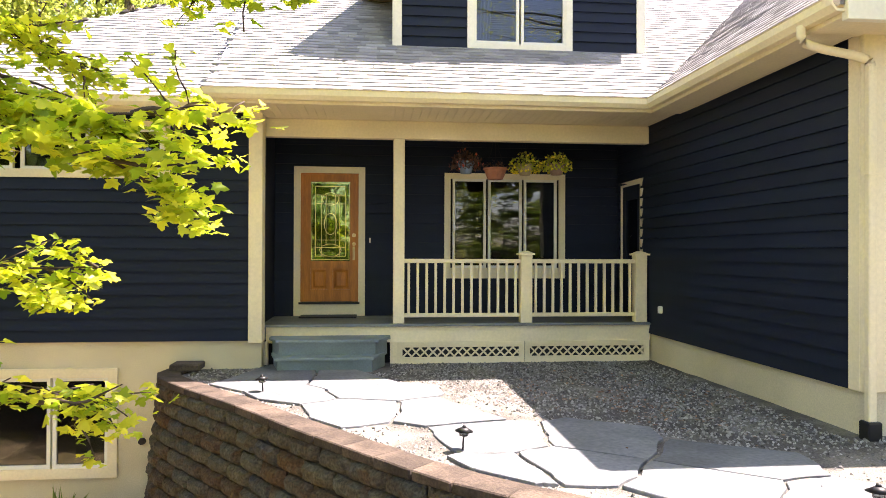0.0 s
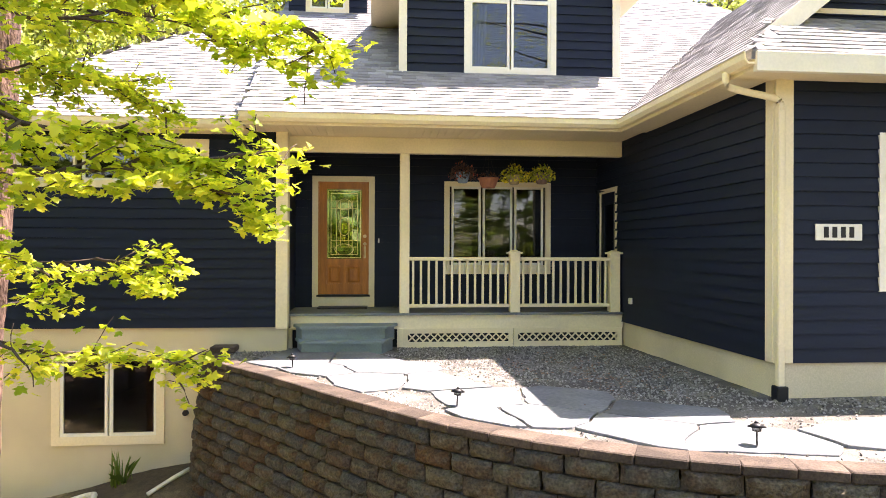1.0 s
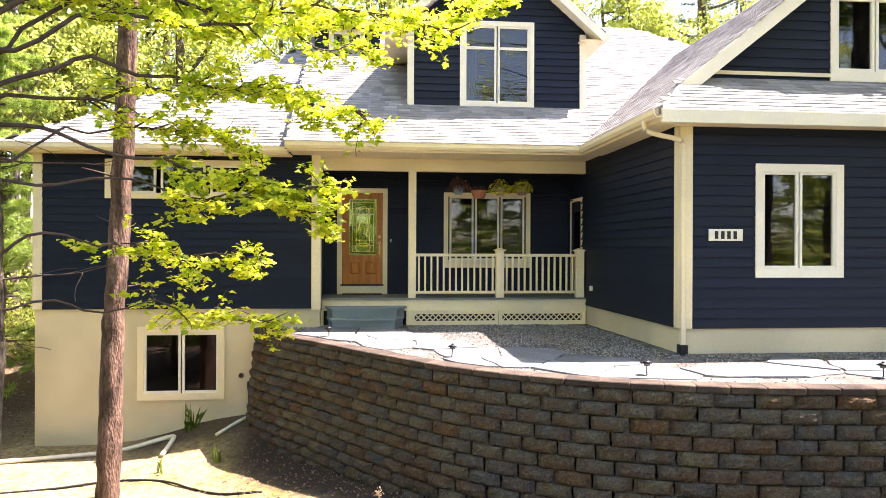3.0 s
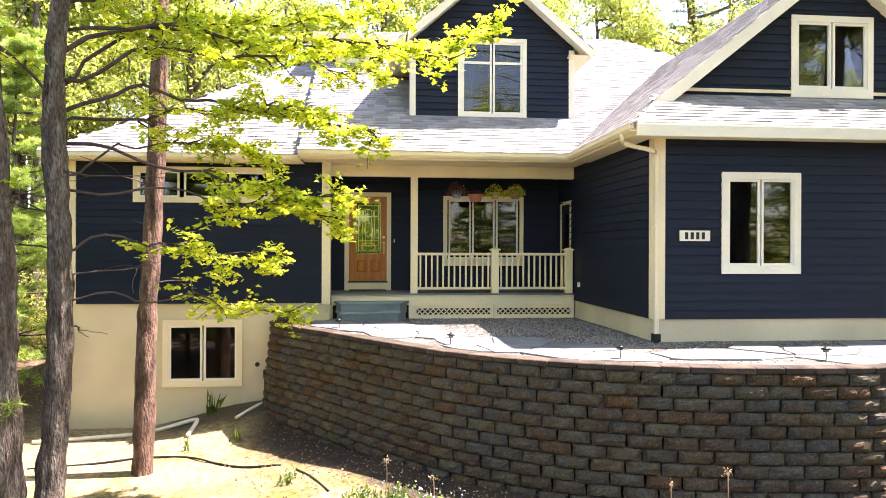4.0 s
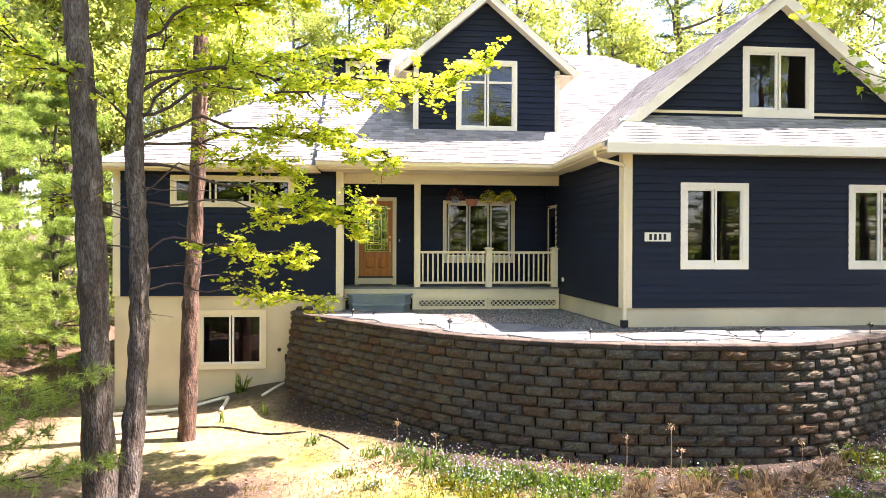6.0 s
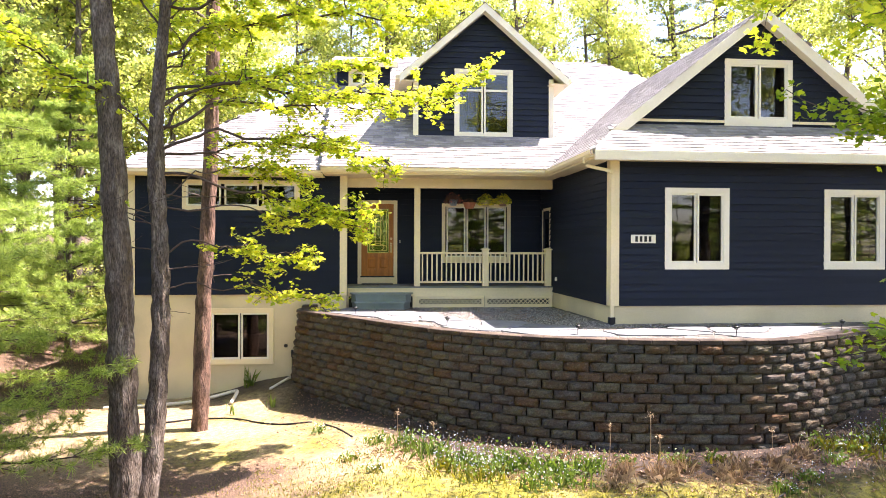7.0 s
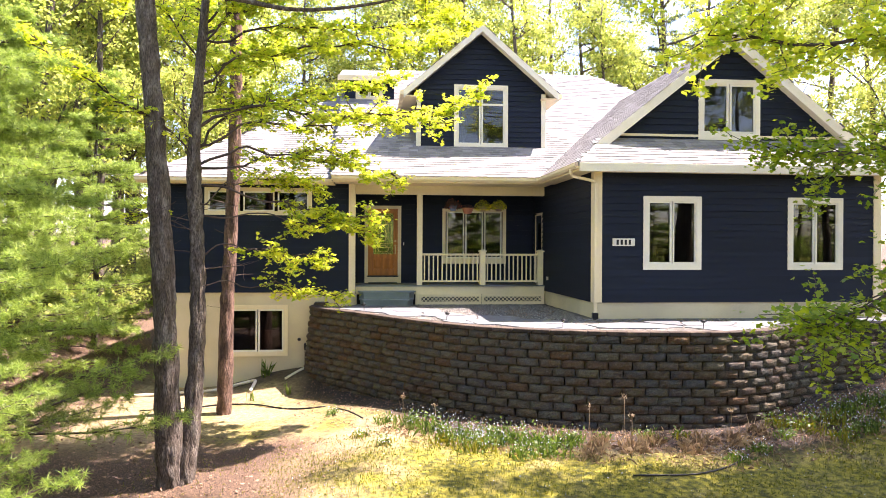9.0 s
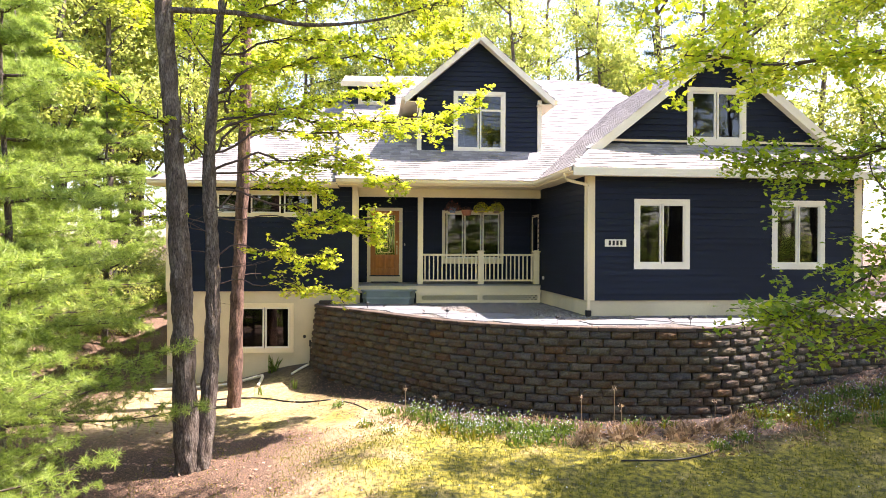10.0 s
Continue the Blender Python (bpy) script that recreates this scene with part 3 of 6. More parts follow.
# front door
door = part("front_door_casing", boxes((0.0, 0.105, -0.035, 0.02, 0.51, 2.79), (1.018, 1.123, -0.035, 0.02, 0.51, 2.79), (0.0, 1.123, -0.037, 0.02, 2.79, 2.89), (0.105, 1.018, -0.028, 0.02, 0.51, 0.70)), CREAM, house, "cream door casing")
bm = bmesh.new()
L0, L1, Z0, Z1 = 0.125, 0.998, 0.74, 2.77
for r in ((L0, 0.262, Z0, Z1), (0.885, L1, Z0, Z1), (0.262, 0.885, 2.655, Z1), (0.262, 0.885, 1.27, 1.39), (0.262, 0.885, Z0, 0.93), (0.535, 0.605, 0.93, 1.27)):
    box(bm, r[0], r[1], 0.005, 0.05, r[2], r[3])
for x0, x1 in ((0.262, 0.535), (0.605, 0.885)):
    box(bm, x0, x1, 0.036, 0.048, 0.93, 1.27)
    hexa(bm, [(x0 + 0.07, 0.010, 0.99), (x1 - 0.07, 0.010, 0.99), (x1 - 0.03, 0.036, 0.96), (x0 + 0.03, 0.036, 0.96), (x0 + 0.07, 0.010, 1.21), (x1 - 0.07, 0.010, 1.21), (x1 - 0.03, 0.036, 1.24), (x0 + 0.03, 0.036, 1.24)])
leaf = part("door_leaf", bm, DOOR_WOOD, door, "stained brown wooden door leaf")
part("jamb", boxes((0.105, L0, -0.01, 0.06, 0.70, 2.79), (L1, 1.018, -0.01, 0.06, 0.70, 2.79), (L0, L1, -0.01, 0.06, Z1, 2.79)), DOOR_WOOD, door)
part("threshold", boxes((0.08, 1.04, -0.06, 0.06, 0.70, 0.735)), DARK, door, "dark metal threshold")
pane = part("door_glass", boxes((0.262, 0.885, 0.022, 0.028, 1.39, 2.655)), DOORGLASS, door, "leaded glass door light")
pane.visible_shadow = False
bm = bmesh.new()
gx0, gx1, gz0_, gz1_ = 0.275, 0.872, 1.405, 2.64
for q in (0.0, 0.055):
    for r in ((gx0 + q, gx1 - q, gz0_ + q, gz0_ + q + 0.008), (gx0 + q, gx1 - q, gz1_ - q - 0.008, gz1_ - q), (gx0 + q, gx0 + q + 0.008, gz0_ + q, gz1_ - q), (gx1 - q - 0.008, gx1 - q, gz0_ + q, gz1_ - q)):
        box(bm, r[0], r[1], 0.016, 0.022, r[2], r[3])
for x in (0.43, 0.50, 0.645, 0.715):
    box(bm, x, x + 0.006, 0.016, 0.022, 1.62 if 0.45 < x < 0.7 else 1.47, 2.45)
for z in (1.60, 1.72, 2.30, 2.44):
    box(bm, gx0 + 0.06, gx1 - 0.06, 0.016, 0.022, z, z + 0.006)
for k in range(18):
    for cx, cz, rx, rz in ((0.573, 1.98, 0.10, 0.17), (0.573, 1.56, 0.17, 0.10), (0.573, 2.38, 0.13, 0.10)):
        a, b = 2 * math.pi * k / 18, 2 * math.pi * (k + 1) / 18
        pa, pb = Vector((cx + rx * math.cos(a), 0, cz + rz * math.sin(a))), Vector((cx + rx * math.cos(b), 0, cz + rz * math.sin(b)))
        n = Vector((-(pb - pa).z, 0, (pb - pa).x)).normalized() * 0.004
        hexa(bm, [(*(pa - n).xy[:1], 0.016, (pa - n).z), ((pb - n).x, 0.016, (pb - n).z), ((pb - n).x, 0.022, (pb - n).z), ((pa - n).x, 0.022, (pa - n).z), ((pa + n).x, 0.016, (pa + n).z), ((pb + n).x, 0.016, (pb + n).z), ((pb + n).x, 0.022, (pb + n).z), ((pa + n).x, 0.022, (pa + n).z)])
part("leading", bm, BRASS, door, "brass leading lines")
bm = bmesh.new()
bmesh.ops.create_cone(bm, cap_ends=True, segments=14, radius1=0.032, radius2=0.026, depth=0.03, matrix=pose(0.945, -0.008, 1.80, 90))
part("deadbolt", bm, BRASS, door, "brass deadbolt")
bm = bmesh.new()
bmesh.ops.create_cone(bm, cap_ends=True, segments=14, radius1=0.030, radius2=0.024, depth=0.03, matrix=pose(0.945, -0.008, 1.66, 90))
part("lock", bm, BRASS, door, "brass lock")
part("latch_plate", boxes((0.925, 0.965, -0.006, 0.005, 1.40, 1.62)), BRASS, door, "brass latch plate")
tube("door_handle", [(0.945, -0.005, 1.60), (0.945, -0.055, 1.57), (0.945, -0.06, 1.49), (0.945, -0.005, 1.42)], 0.009, BRASS, door, "brass pull handle")
# side door at the porch's end
sd = part("side_door_casing", boxes((5.305, 5.36, -0.17, -0.08, 0.51, 2.60), (5.305, 5.36, -1.05, -0.96, 0.51, 2.60), (5.303, 5.36, -1.05, -0.08, 2.60, 2.69)), CREAM, house, "cream door casing")
part("door_leaf", boxes((5.33, 5.37, -0.96, -0.80, 0.52, 2.60), (5.33, 5.37, -0.33, -0.17, 0.52, 2.60), (5.33, 5.37, -0.80, -0.33, 2.38, 2.60), (5.33, 5.37, -0.80, -0.33, 0.52, 1.35), bevel=0.004), NAVY, sd, "dark navy side door")
pane = part("door_glass", boxes((5.35, 5.357, -0.80, -0.33, 1.35, 2.38)), GLASS, sd)
pane.visible_shadow = False


# ---- ground ----
def smooth(a, b, v):
    t = min(1, max(0, (v - a) / (b - a)))
    return t * t * (3 - 2 * t)


WALL_LINE = curve_points([(-1.38, -1.62, 0), (-1.30, -2.40, 0), (-0.12, -4.0, 0), (0.80, -5.28, 0), (1.90, -6.62, 0), (3.15, -7.55, 0), (4.60, -8.12, 0), (6.00, -8.36, 0), (7.20, -8.42, 0), (8.00, -8.24, 0), (8.90, -7.80, 0), (10.2, -7.25, 0), (13.0, -6.70, 0), (18.0, -6.3, 0)], 24)
WL = np.array([(p.x, p.y) for p in WALL_LINE])


def height(x, y):
    """Height of the lower ground: a yard that rises to the far end of the wall, to the woods and up a bank."""
    h = -2.32 + 0.45 * smooth(-3.2, 1.2, x) + 0.95 * smooth(6.0, 15.0, x) * smooth(-13.5, -8.0, y)
    h -= 0.30 * smooth(-7.0, -11.0, y) * smooth(1.0, -4.0, x)
    h -= 0.25 * smooth(-9.5, -13, y) * smooth(-1, 3, x)
    h += 0.42 * smooth(-3.8, -2.0, y) * smooth(-4.5, -2.0, x) * smooth(3.0, -0.5, x)
    h += 1.6 * smooth(-6.8, -14.0, x) * smooth(-9, 3, y) + 2.0 * smooth(-12.0, -40.0, x)
    h += 2.0 * smooth(16, 60, y) + 1.2 * smooth(15, 40, x)
    h += 0.05 * noise.noise(Vector((x * 0.7, y * 0.7, 0))) + 0.02 * noise.noise(Vector((x * 3, y * 3, 2)))
    return h


def ground_material():
    m = bpy.data.materials.new("yard_ground")
    m.use_nodes = True
    nt = m.node_tree
    nn, ln = nt.nodes, nt.links
    b = nn["Principled BSDF"]
    b.inputs["Roughness"].default_value = 0.95
    tc = nn.new("ShaderNodeTexCoord")
    col = nn.new("ShaderNodeVertexColor")
    col.layer_name = "cover"
    n1, n2, n3 = (nn.new("ShaderNodeTexNoise") for _ in range(3))
    for n, s, d in ((n1, 1.1, 5), (n2, 9.0, 6), (n3, 45.0, 5)):
        n.inputs["Scale"].default_value, n.inputs["Detail"].default_value = s, d
        ln.new(tc.outputs["Object"], n.inputs["Vector"])

    def ramp(src, a, b2, c1, c2):
        r = nn.new("ShaderNodeValToRGB")
        r.color_ramp.elements[0].position, r.color_ramp.elements[1].position = a, b2
        r.color_ramp.elements[0].color, r.color_ramp.elements[1].color = (*c1, 1), (*c2, 1)
        ln.new(src, r.inputs[0])
        return r.outputs[0]

    def mix(f, a, b2):
        x = nn.new("ShaderNodeMix")
        x.data_type = "RGBA"
        ln.new(f, x.inputs[0])
        ln.new(a, x.inputs[6])
        ln.new(b2, x.inputs[7])
        return x.outputs[2]

    sand = ramp(n2.outputs[0], 0.35, 0.65, (0.18, 0.128, 0.064), (0.34, 0.262, 0.14))
    litter = ramp(n3.outputs[0], 0.38, 0.66, (0.022, 0.013, 0.008), (0.19, 0.115, 0.068))
    soil = ramp(n3.outputs[0], 0.35, 0.7, (0.014, 0.009, 0.006), (0.055, 0.034, 0.022))
    moss = ramp(n2.outputs[0], 0.35, 0.65, (0.045, 0.050, 0.004), (0.27, 0.235, 0.022))
    sep = nn.new("ShaderNodeSeparateColor")
    ln.new(col.outputs[0], sep.inputs[0])
    # red: grass and moss, green: leaf litter, blue: planting soil; bare sandy earth where none is
    edge = nn.new("ShaderNodeMath")
    edge.operation = "MULTIPLY_ADD"
    edge.inputs[1].default_value, edge.inputs[2].default_value = 2.6, -1.28
    ln.new(n1.outputs[0], edge.inputs[0])
    add = nn.new("ShaderNodeMath")
    add.operation, add.use_clamp = "ADD", True
    ln.new(edge.outputs[0], add.inputs[0])
    ln.new(sep.outputs[0], add.inputs[1])
    c = mix(add.outputs[0], sand, moss)
    c = mix(sep.outputs[1], c, litter)
    c = mix(sep.outputs[2], c, soil)
    hs = nn.new("ShaderNodeHueSaturation")
    ln.new(c, hs.inputs["Color"])
    mr = nn.new("ShaderNodeMapRange")
    mr.inputs["From Min"].default_value, mr.inputs["From Max"].default_value = 0.3, 0.7
    mr.inputs["To Min"].default_value, mr.inputs["To Max"].default_value = 0.7, 1.25
    ln.new(n3.outputs[0], mr.inputs[0])
    ln.new(mr.outputs[0], hs.inputs["Value"])
    ln.new(hs.outputs[0], b.inputs["Base Color"])
    bp = nn.new("ShaderNodeBump")
    bp.inputs["Strength"].default_value, bp.inputs["Distance"].default_value = 0.8, 0.03
    ln.new(n3.outputs[0], bp.inputs["Height"])
    ln.new(bp.outputs[0], b.inputs["Normal"])
    return m


def axis(lo, hi, fine_lo, fine_hi, step):
    mid = list(np.arange(fine_lo, fine_hi, step))
    left = [fine_lo - (fine_lo - lo) * (k / 14) ** 2.2 for k in range(14, 0, -1)]
    right = [fine_hi + (hi - fine_hi) * (k / 14) ** 2.2 for k in range(0, 15)]
    return left + mid + right


def wall_gap(x, y):
    """Signed distance in plan from the wall's line: positive on the yard side."""
    d = np.hypot(WL[:, 0] - x, WL[:, 1] - y)
    i = int(d.argmin())
    j = min(max(i, 1), len(WL) - 2)
    t = WL[j + 1] - WL[j - 1]
    return float(d[i]) * (1 if t[0] * (y - WL[j][1]) - t[1] * (x - WL[j][0]) < 0 else -1)


xs, ys = axis(-600, 600, -14, 19, 0.3), axis(-600, 600, -24, 10, 0.3)
verts, cover = [], []
for y in ys:
    for x in xs:
        near = -15 < x < 20 and -25 < y < 11
        verts.append((x, y, height(x, y)))
        g = wall_gap(x, y) if near else 9
        wob = noise.noise(Vector((x * 0.8, y * 0.8, 5)))
        soil = smooth(1.25 + 1.05 * smooth(0.2, 2.0, x) + wob * 0.5, 0.8 + 0.7 * smooth(0.2, 2.0, x), abs(g)) * smooth(-2.2, -1.2, x) if near else 0
        grass = smooth(-8.2 + wob, -9.6, y) * smooth(-2.0, 1.5, x + wob) + 0.5 * smooth(-3, -6.5, y) * smooth(-8.2, -7.0, y) * smooth(-6, -3, x) * smooth(2, -1, x)
        soil = max(soil, 0.8 * smooth(-3.0, -2.3, y + wob * 0.4) * smooth(-3.9, -3.2, x) * smooth(0.0, -1.0, x))
        litter = max(smooth(-5.6, -7.5, x + wob), smooth(0.2, -1.8, x + wob * 1.5) * smooth(-6.4, -8.2, y + wob), smooth(9, 14, y), smooth(16, 20, x))
        cover.append((min(1, max(0, grass)), min(1, litter), min(1, soil), 1))
nx = len(xs)
faces = [(j * nx + i, j * nx + i + 1, (j + 1) * nx + i + 1, (j + 1) * nx + i) for j in range(len(ys) - 1) for i in range(nx - 1)]
ground = raw("ground", verts, faces, ground_material(), None, "", True)
tagged(ground, "sandy yard with moss, thin grass and leaf litter", "ground", kind="structure")
att = ground.data.color_attributes.new("cover", "FLOAT_COLOR", "POINT")
att.data.foreach_set("color", [c for q in cover for c in q])

# ---- raised terrace behind the wall ----
inner = [(p.x, p.y) for p in WALL_LINE[2::4]]
# offset towards the house by a hand
ring = []
for i, (x, y) in enumerate(inner):
    a, b = inner[max(i - 1, 0)], inner[min(i + 1, len(inner) - 1)]
    t = Vector((b[0] - a[0], b[1] - a[1], 0)).normalized()
    ring.append((x - t.y * 0.12, y + t.x * 0.12))
NX, NY = 70, 40
tv, tf = [], []
gx = np.linspace(-1.35, 18, NX)
fronty = np.interp(gx, [p[0] for p in ring], [p[1] for p in ring])
for i, x in enumerate(gx):
    for j in range(NY):
        y = fronty[i] + (-1.2 - fronty[i]) * j / (NY - 1)
        tv.append((float(x), float(y), -0.035 - 0.02 * smooth(-4, -1.5, y) + 0.012 * noise.noise(Vector((x * 2, y * 2, 1)))))
for i in range(NX - 1):
    for j in range(NY - 1):
        tf.append((i * NY + j, (i + 1) * NY + j, (i + 1) * NY + j + 1, i * NY + j + 1))
terrace = raw("terrace", tv, tf, GRAVEL, None, "", True)
tagged(terrace, "grey gravel terrace beside the porch", "gravel", kind="structure")


# ---- trees ----
def rand_rot(rng, n, flat=0.6):
    """n rotations; flat near 1 keeps leaves level."""
    yaw = rng.uniform(0, 2 * np.pi, n)
    tilt = rng.normal(0, (1 - flat) * 1.3, n)
    roll = rng.normal(0, (1 - flat) * 1.3, n)
    cy, sy, ct, st, cr, sr = np.cos(yaw), np.sin(yaw), np.cos(tilt), np.sin(tilt), np.cos(roll), np.sin(roll)
    z = np.zeros(n)
    o = np.ones(n)
    Rz = np.stack([np.stack([cy, -sy, z], -1), np.stack([sy, cy, z], -1), np.stack([z, z, o], -1)], 1)
    Rx = np.stack([np.stack([o, z, z], -1), np.stack([z, ct, -st], -1), np.stack([z, st, ct], -1)], 1)
    Ry = np.stack([np.stack([cr, z, sr], -1), np.stack([z, o, z], -1), np.stack([-sr, z, cr], -1)], 1)
    return Rz @ Rx @ Ry


LOBES = [(0.0, -0.10), (0.12, 0.02), (0.40, -0.02), (0.36, 0.16), (0.60, 0.40), (0.42, 0.46), (0.26, 0.50), (0.24, 0.74), (0.0, 1.0), (-0.24, 0.74), (-0.26, 0.50), (-0.42, 0.46), (-0.60, 0.40), (-0.36, 0.16), (-0.40, -0.02), (-0.12, 0.02)]
OVAL = [(0.0, 0.0), (0.28, 0.35), (0.20, 0.75), (0.0, 1.0), (-0.20, 0.75), (-0.28, 0.35)]


def leaf_mesh(name, centres, size, shape, mat, parent, rng, flat=0.55, droop=0.25):
    c = np.array(centres)
    n = len(c)
    t = np.array([(x, y, -droop * abs(x) - droop * 0.5 * max(0, y - 0.4)) for x, y in shape])
    R = rand_rot(rng, n, flat)
    s = size * rng.uniform(0.55, 1.2, n)
    v = np.einsum("nij,kj->nki", R, t) * s[:, None, None] + c[:, None, :]
    k = len(shape)
    f = np.arange(n * k).reshape(n, k).tolist()
    return tagged(raw(name, v.reshape(-1, 3), f, mat, parent), kind="stuff")


def clumped(nr, P, leaves, each, wide, close):
    """Leaf places in tight clumps about the limbs' points, with gaps between the clumps."""
    n = max(1, leaves // each)
    seats = P[nr.integers(0, len(P), n)] + nr.normal(0, 1, (n, 3)) * np.array([wide, wide, wide * 0.6])
    return seats[nr.integers(0, n, leaves)] + nr.normal(0, 1, (leaves, 3)) * np.array([close, close, close * 0.55])


def twig_mesh(name, ways, mat, parent, sides=5):
    V, F = [], []
    for path, radii in ways:
        v, f = tube_rows(path, radii, sides)
        k = len(V)
        V += v
        F += [tuple(i + k for i in q) for q in f]
    return raw(name, V, F, mat, parent, "", True)


def limb(rng, a, way, length, r, bend=0.25, lift=0.0, steps=7):
    """A wandering limb: its path and radii."""
    p, d = Vector(a), Vector(way).normalized()
    path, rad = [p.copy()], [r]
    for i in range(steps):
        d = (d + Vector((rng.uniform(-bend, bend), rng.uniform(-bend, bend), rng.uniform(-bend, bend) * 0.7 + lift))).normalized()
        p = p + d * (length / steps)
        path.append(p.copy())
        rad.append(max(r * (1 - 0.85 * (i + 1) / steps), 0.004))
    return path, rad


def forest_tree(name, seed, tall, trunk_r, crown_from, spread, leaves, size, leaf_mat, bark, label, shape=OVAL, limbs=16, bare=False):
    """A woodland tree: trunk, limbs and a loose crown."""
    rng, nr = random.Random(seed), np.random.default_rng(seed)
    ob = thing(name, label, "tree")
    path = [Vector((0.25 * noise.noise(Vector((seed, z * 0.2, 0))) * z * 0.15, 0.25 * noise.noise(Vector((seed, z * 0.2, 7))) * z * 0.15, z - 0.5)) for z in np.linspace(0, tall, 12)]
    rad = [trunk_r * (1.35 if i == 0 else 1.0) * (1 - 0.85 * i / 11) for i in range(12)]
    v, f = tube_rows(path, rad, 9, 0.15, seed)
    raw("trunk", v, f, bark, ob, "", True)
    ways, pts = [], []
    for i in range(limbs):
        z = tall * (crown_from + (1 - crown_from) * (i + rng.random()) / limbs)
        k = min(10, int(z / tall * 11))
        a = path[k].lerp(path[k + 1], z / tall * 11 - k)
        w = rng.uniform(0, 2 * math.pi)
        ln_ = spread * (1.15 - 0.65 * (z / tall)) * rng.uniform(0.6, 1.15)
        q, r = limb(rng, a, (math.cos(w), math.sin(w), rng.uniform(0.2, 0.8)), ln_, trunk_r * 0.28, 0.3, 0.04)
        ways.append((q, r))
        for s in range(3):
            m = rng.randint(2, 6)
            q2, r2 = limb(rng, q[m], (rng.uniform(-1, 1), rng.uniform(-1, 1), rng.uniform(-0.2, 0.7)), ln_ * 0.45, r[m] * 0.6, 0.4, 0.03, 5)
            ways.append((q2, r2))
            pts += q2[1:]
        pts += q[3:]
    twig_mesh("limb", ways, bark, ob)
    P = np.array([tuple(p) for p in pts])
    c = clumped(nr, P, leaves, 38, 0.42 * (spread / 4 + 0.35), 0.20)
    leaf_mesh("crown", c, size, shape, leaf_mat, ob, nr, 0.45)
    return ob


def needle_tuft(nr, c, n, length, fat=0.003):
    """Long needles from one bud, as thin blades."""
    d = nr.normal(0, 1, (n, 3)) + np.array([0, 0, 0.15])
    d /= np.linalg.norm(d, axis=1)[:, None]
    side = np.cross(d, nr.normal(0, 1, (n, 3)))
    side /= np.linalg.norm(side, axis=1)[:, None]
    tip = c + d * length * nr.uniform(0.7, 1.1, (n, 1))
    return np.stack([c - side * fat + d * 0.01, c + side * fat + d * 0.01, tip], 1)


def pine_tree(name, seed, tall, trunk_r, low, spread, mat, label, needles=14, whorls=13, length=0.13, wide=1.0, tufts=26):
    """A white pine: whorls of level boughs with soft tufts of needles."""
    rng, nr = random.Random(seed), np.random.default_rng(seed)
    ob = thing(name, label, "tree")
    path = [Vector((0.05 * math.sin(z + seed), 0.05 * math.cos(z * 1.3), z - 0.5)) for z in np.linspace(0, tall, 10)]
    v, f = tube_rows(path, [trunk_r * (1.05 - 0.9 * i / 9) for i in range(10)], 9, 0.12, seed)
    raw("trunk", v, f, BARK, ob, "", True)
    ways, blades = [], []
    for wh in range(whorls):
        z = low + (tall - low) * wh / whorls
        for b in range(rng.randint(4, 6)):
            w = rng.uniform(0, 2 * math.pi)
            ln_ = spread * (1.1 - 0.85 * wh / whorls) * rng.uniform(0.65, 1.1)
            q, r = limb(rng, (0, 0, z), (math.cos(w), math.sin(w), rng.uniform(-0.05, 0.25)), ln_, 0.03, 0.13, 0.0, 8)
            ways.append((q, r))
            for k in range(2, 9):
                for s in (-1, 1):
                    side = Vector((-math.sin(w) * s, math.cos(w) * s, rng.uniform(-0.05, 0.3)))
                    q2, r2 = limb(rng, q[k], side * 0.8 + Vector((math.cos(w), math.sin(w), 0)) * 0.7, ln_ * 0.30 * (1.2 - k / 10), 0.008, 0.2, 0.02, 4)
                    ways.append((q2, r2))
                    for _ in range(max(1, tufts // 5)):
                        m = rng.uniform(0.8, 3.99)
                        c = q2[int(m)].lerp(q2[int(m) + 1], m % 1) + Vector((rng.gauss(0, 0.05), rng.gauss(0, 0.05), rng.gauss(0, 0.04)))
                        blades.append(needle_tuft(nr, np.array(c), needles, length * rng.uniform(0.8, 1.2), 0.003 * wide))
    twig_mesh("bough", ways, TWIG, ob, 4)
    v = np.concatenate(blades).reshape(-1, 3)
    tagged(raw("needles", v, np.arange(len(v)).reshape(-1, 3).tolist(), mat, ob), kind="stuff")
    return ob


def plant(ob, x, y, turn=0, size=1.0, first=False, sink=0.0):
    m = pose(x, y, height(x, y) - sink, 0, 0, turn) @ Matrix.Scale(size, 4)
    if first:
        ob.matrix_basis = m
        return ob
    return copy_thing(ob, m)


# ---- the three trunks before the house and the maple's boughs ----
def bole(name, pts, radii, bark, label, sides=40, flare=1.0):
    path = curve_points(pts, 16)
    rad = list(np.interp(np.linspace(0, 1, len(path)), np.linspace(0, 1, len(radii)), radii))
    v, f = tube_rows(path, rad, sides, 0.22, len(name) + pts[0][0], 0.22 if bark is BARK else 0.08)
    return path, rad, v, f


tree_a = thing("tall_tree", "tall straight grey-barked tree with ridged bark", "tree")
_, _, v, f = bole("a", [(-3.15, -9.15, -2.9), (-3.16, -9.15, -2.4), (-3.21, -9.15, -0.5), (-3.28, -9.15, 1.2), (-3.42, -9.15, 3.55), (-3.60, -9.15, 6.1), (-3.9, -9.15, 12)], [0.29, 0.220, 0.188, 0.178, 0.158, 0.14, 0.10], BARK, "")
raw("trunk", v, f, BARK, tree_a, "", True)

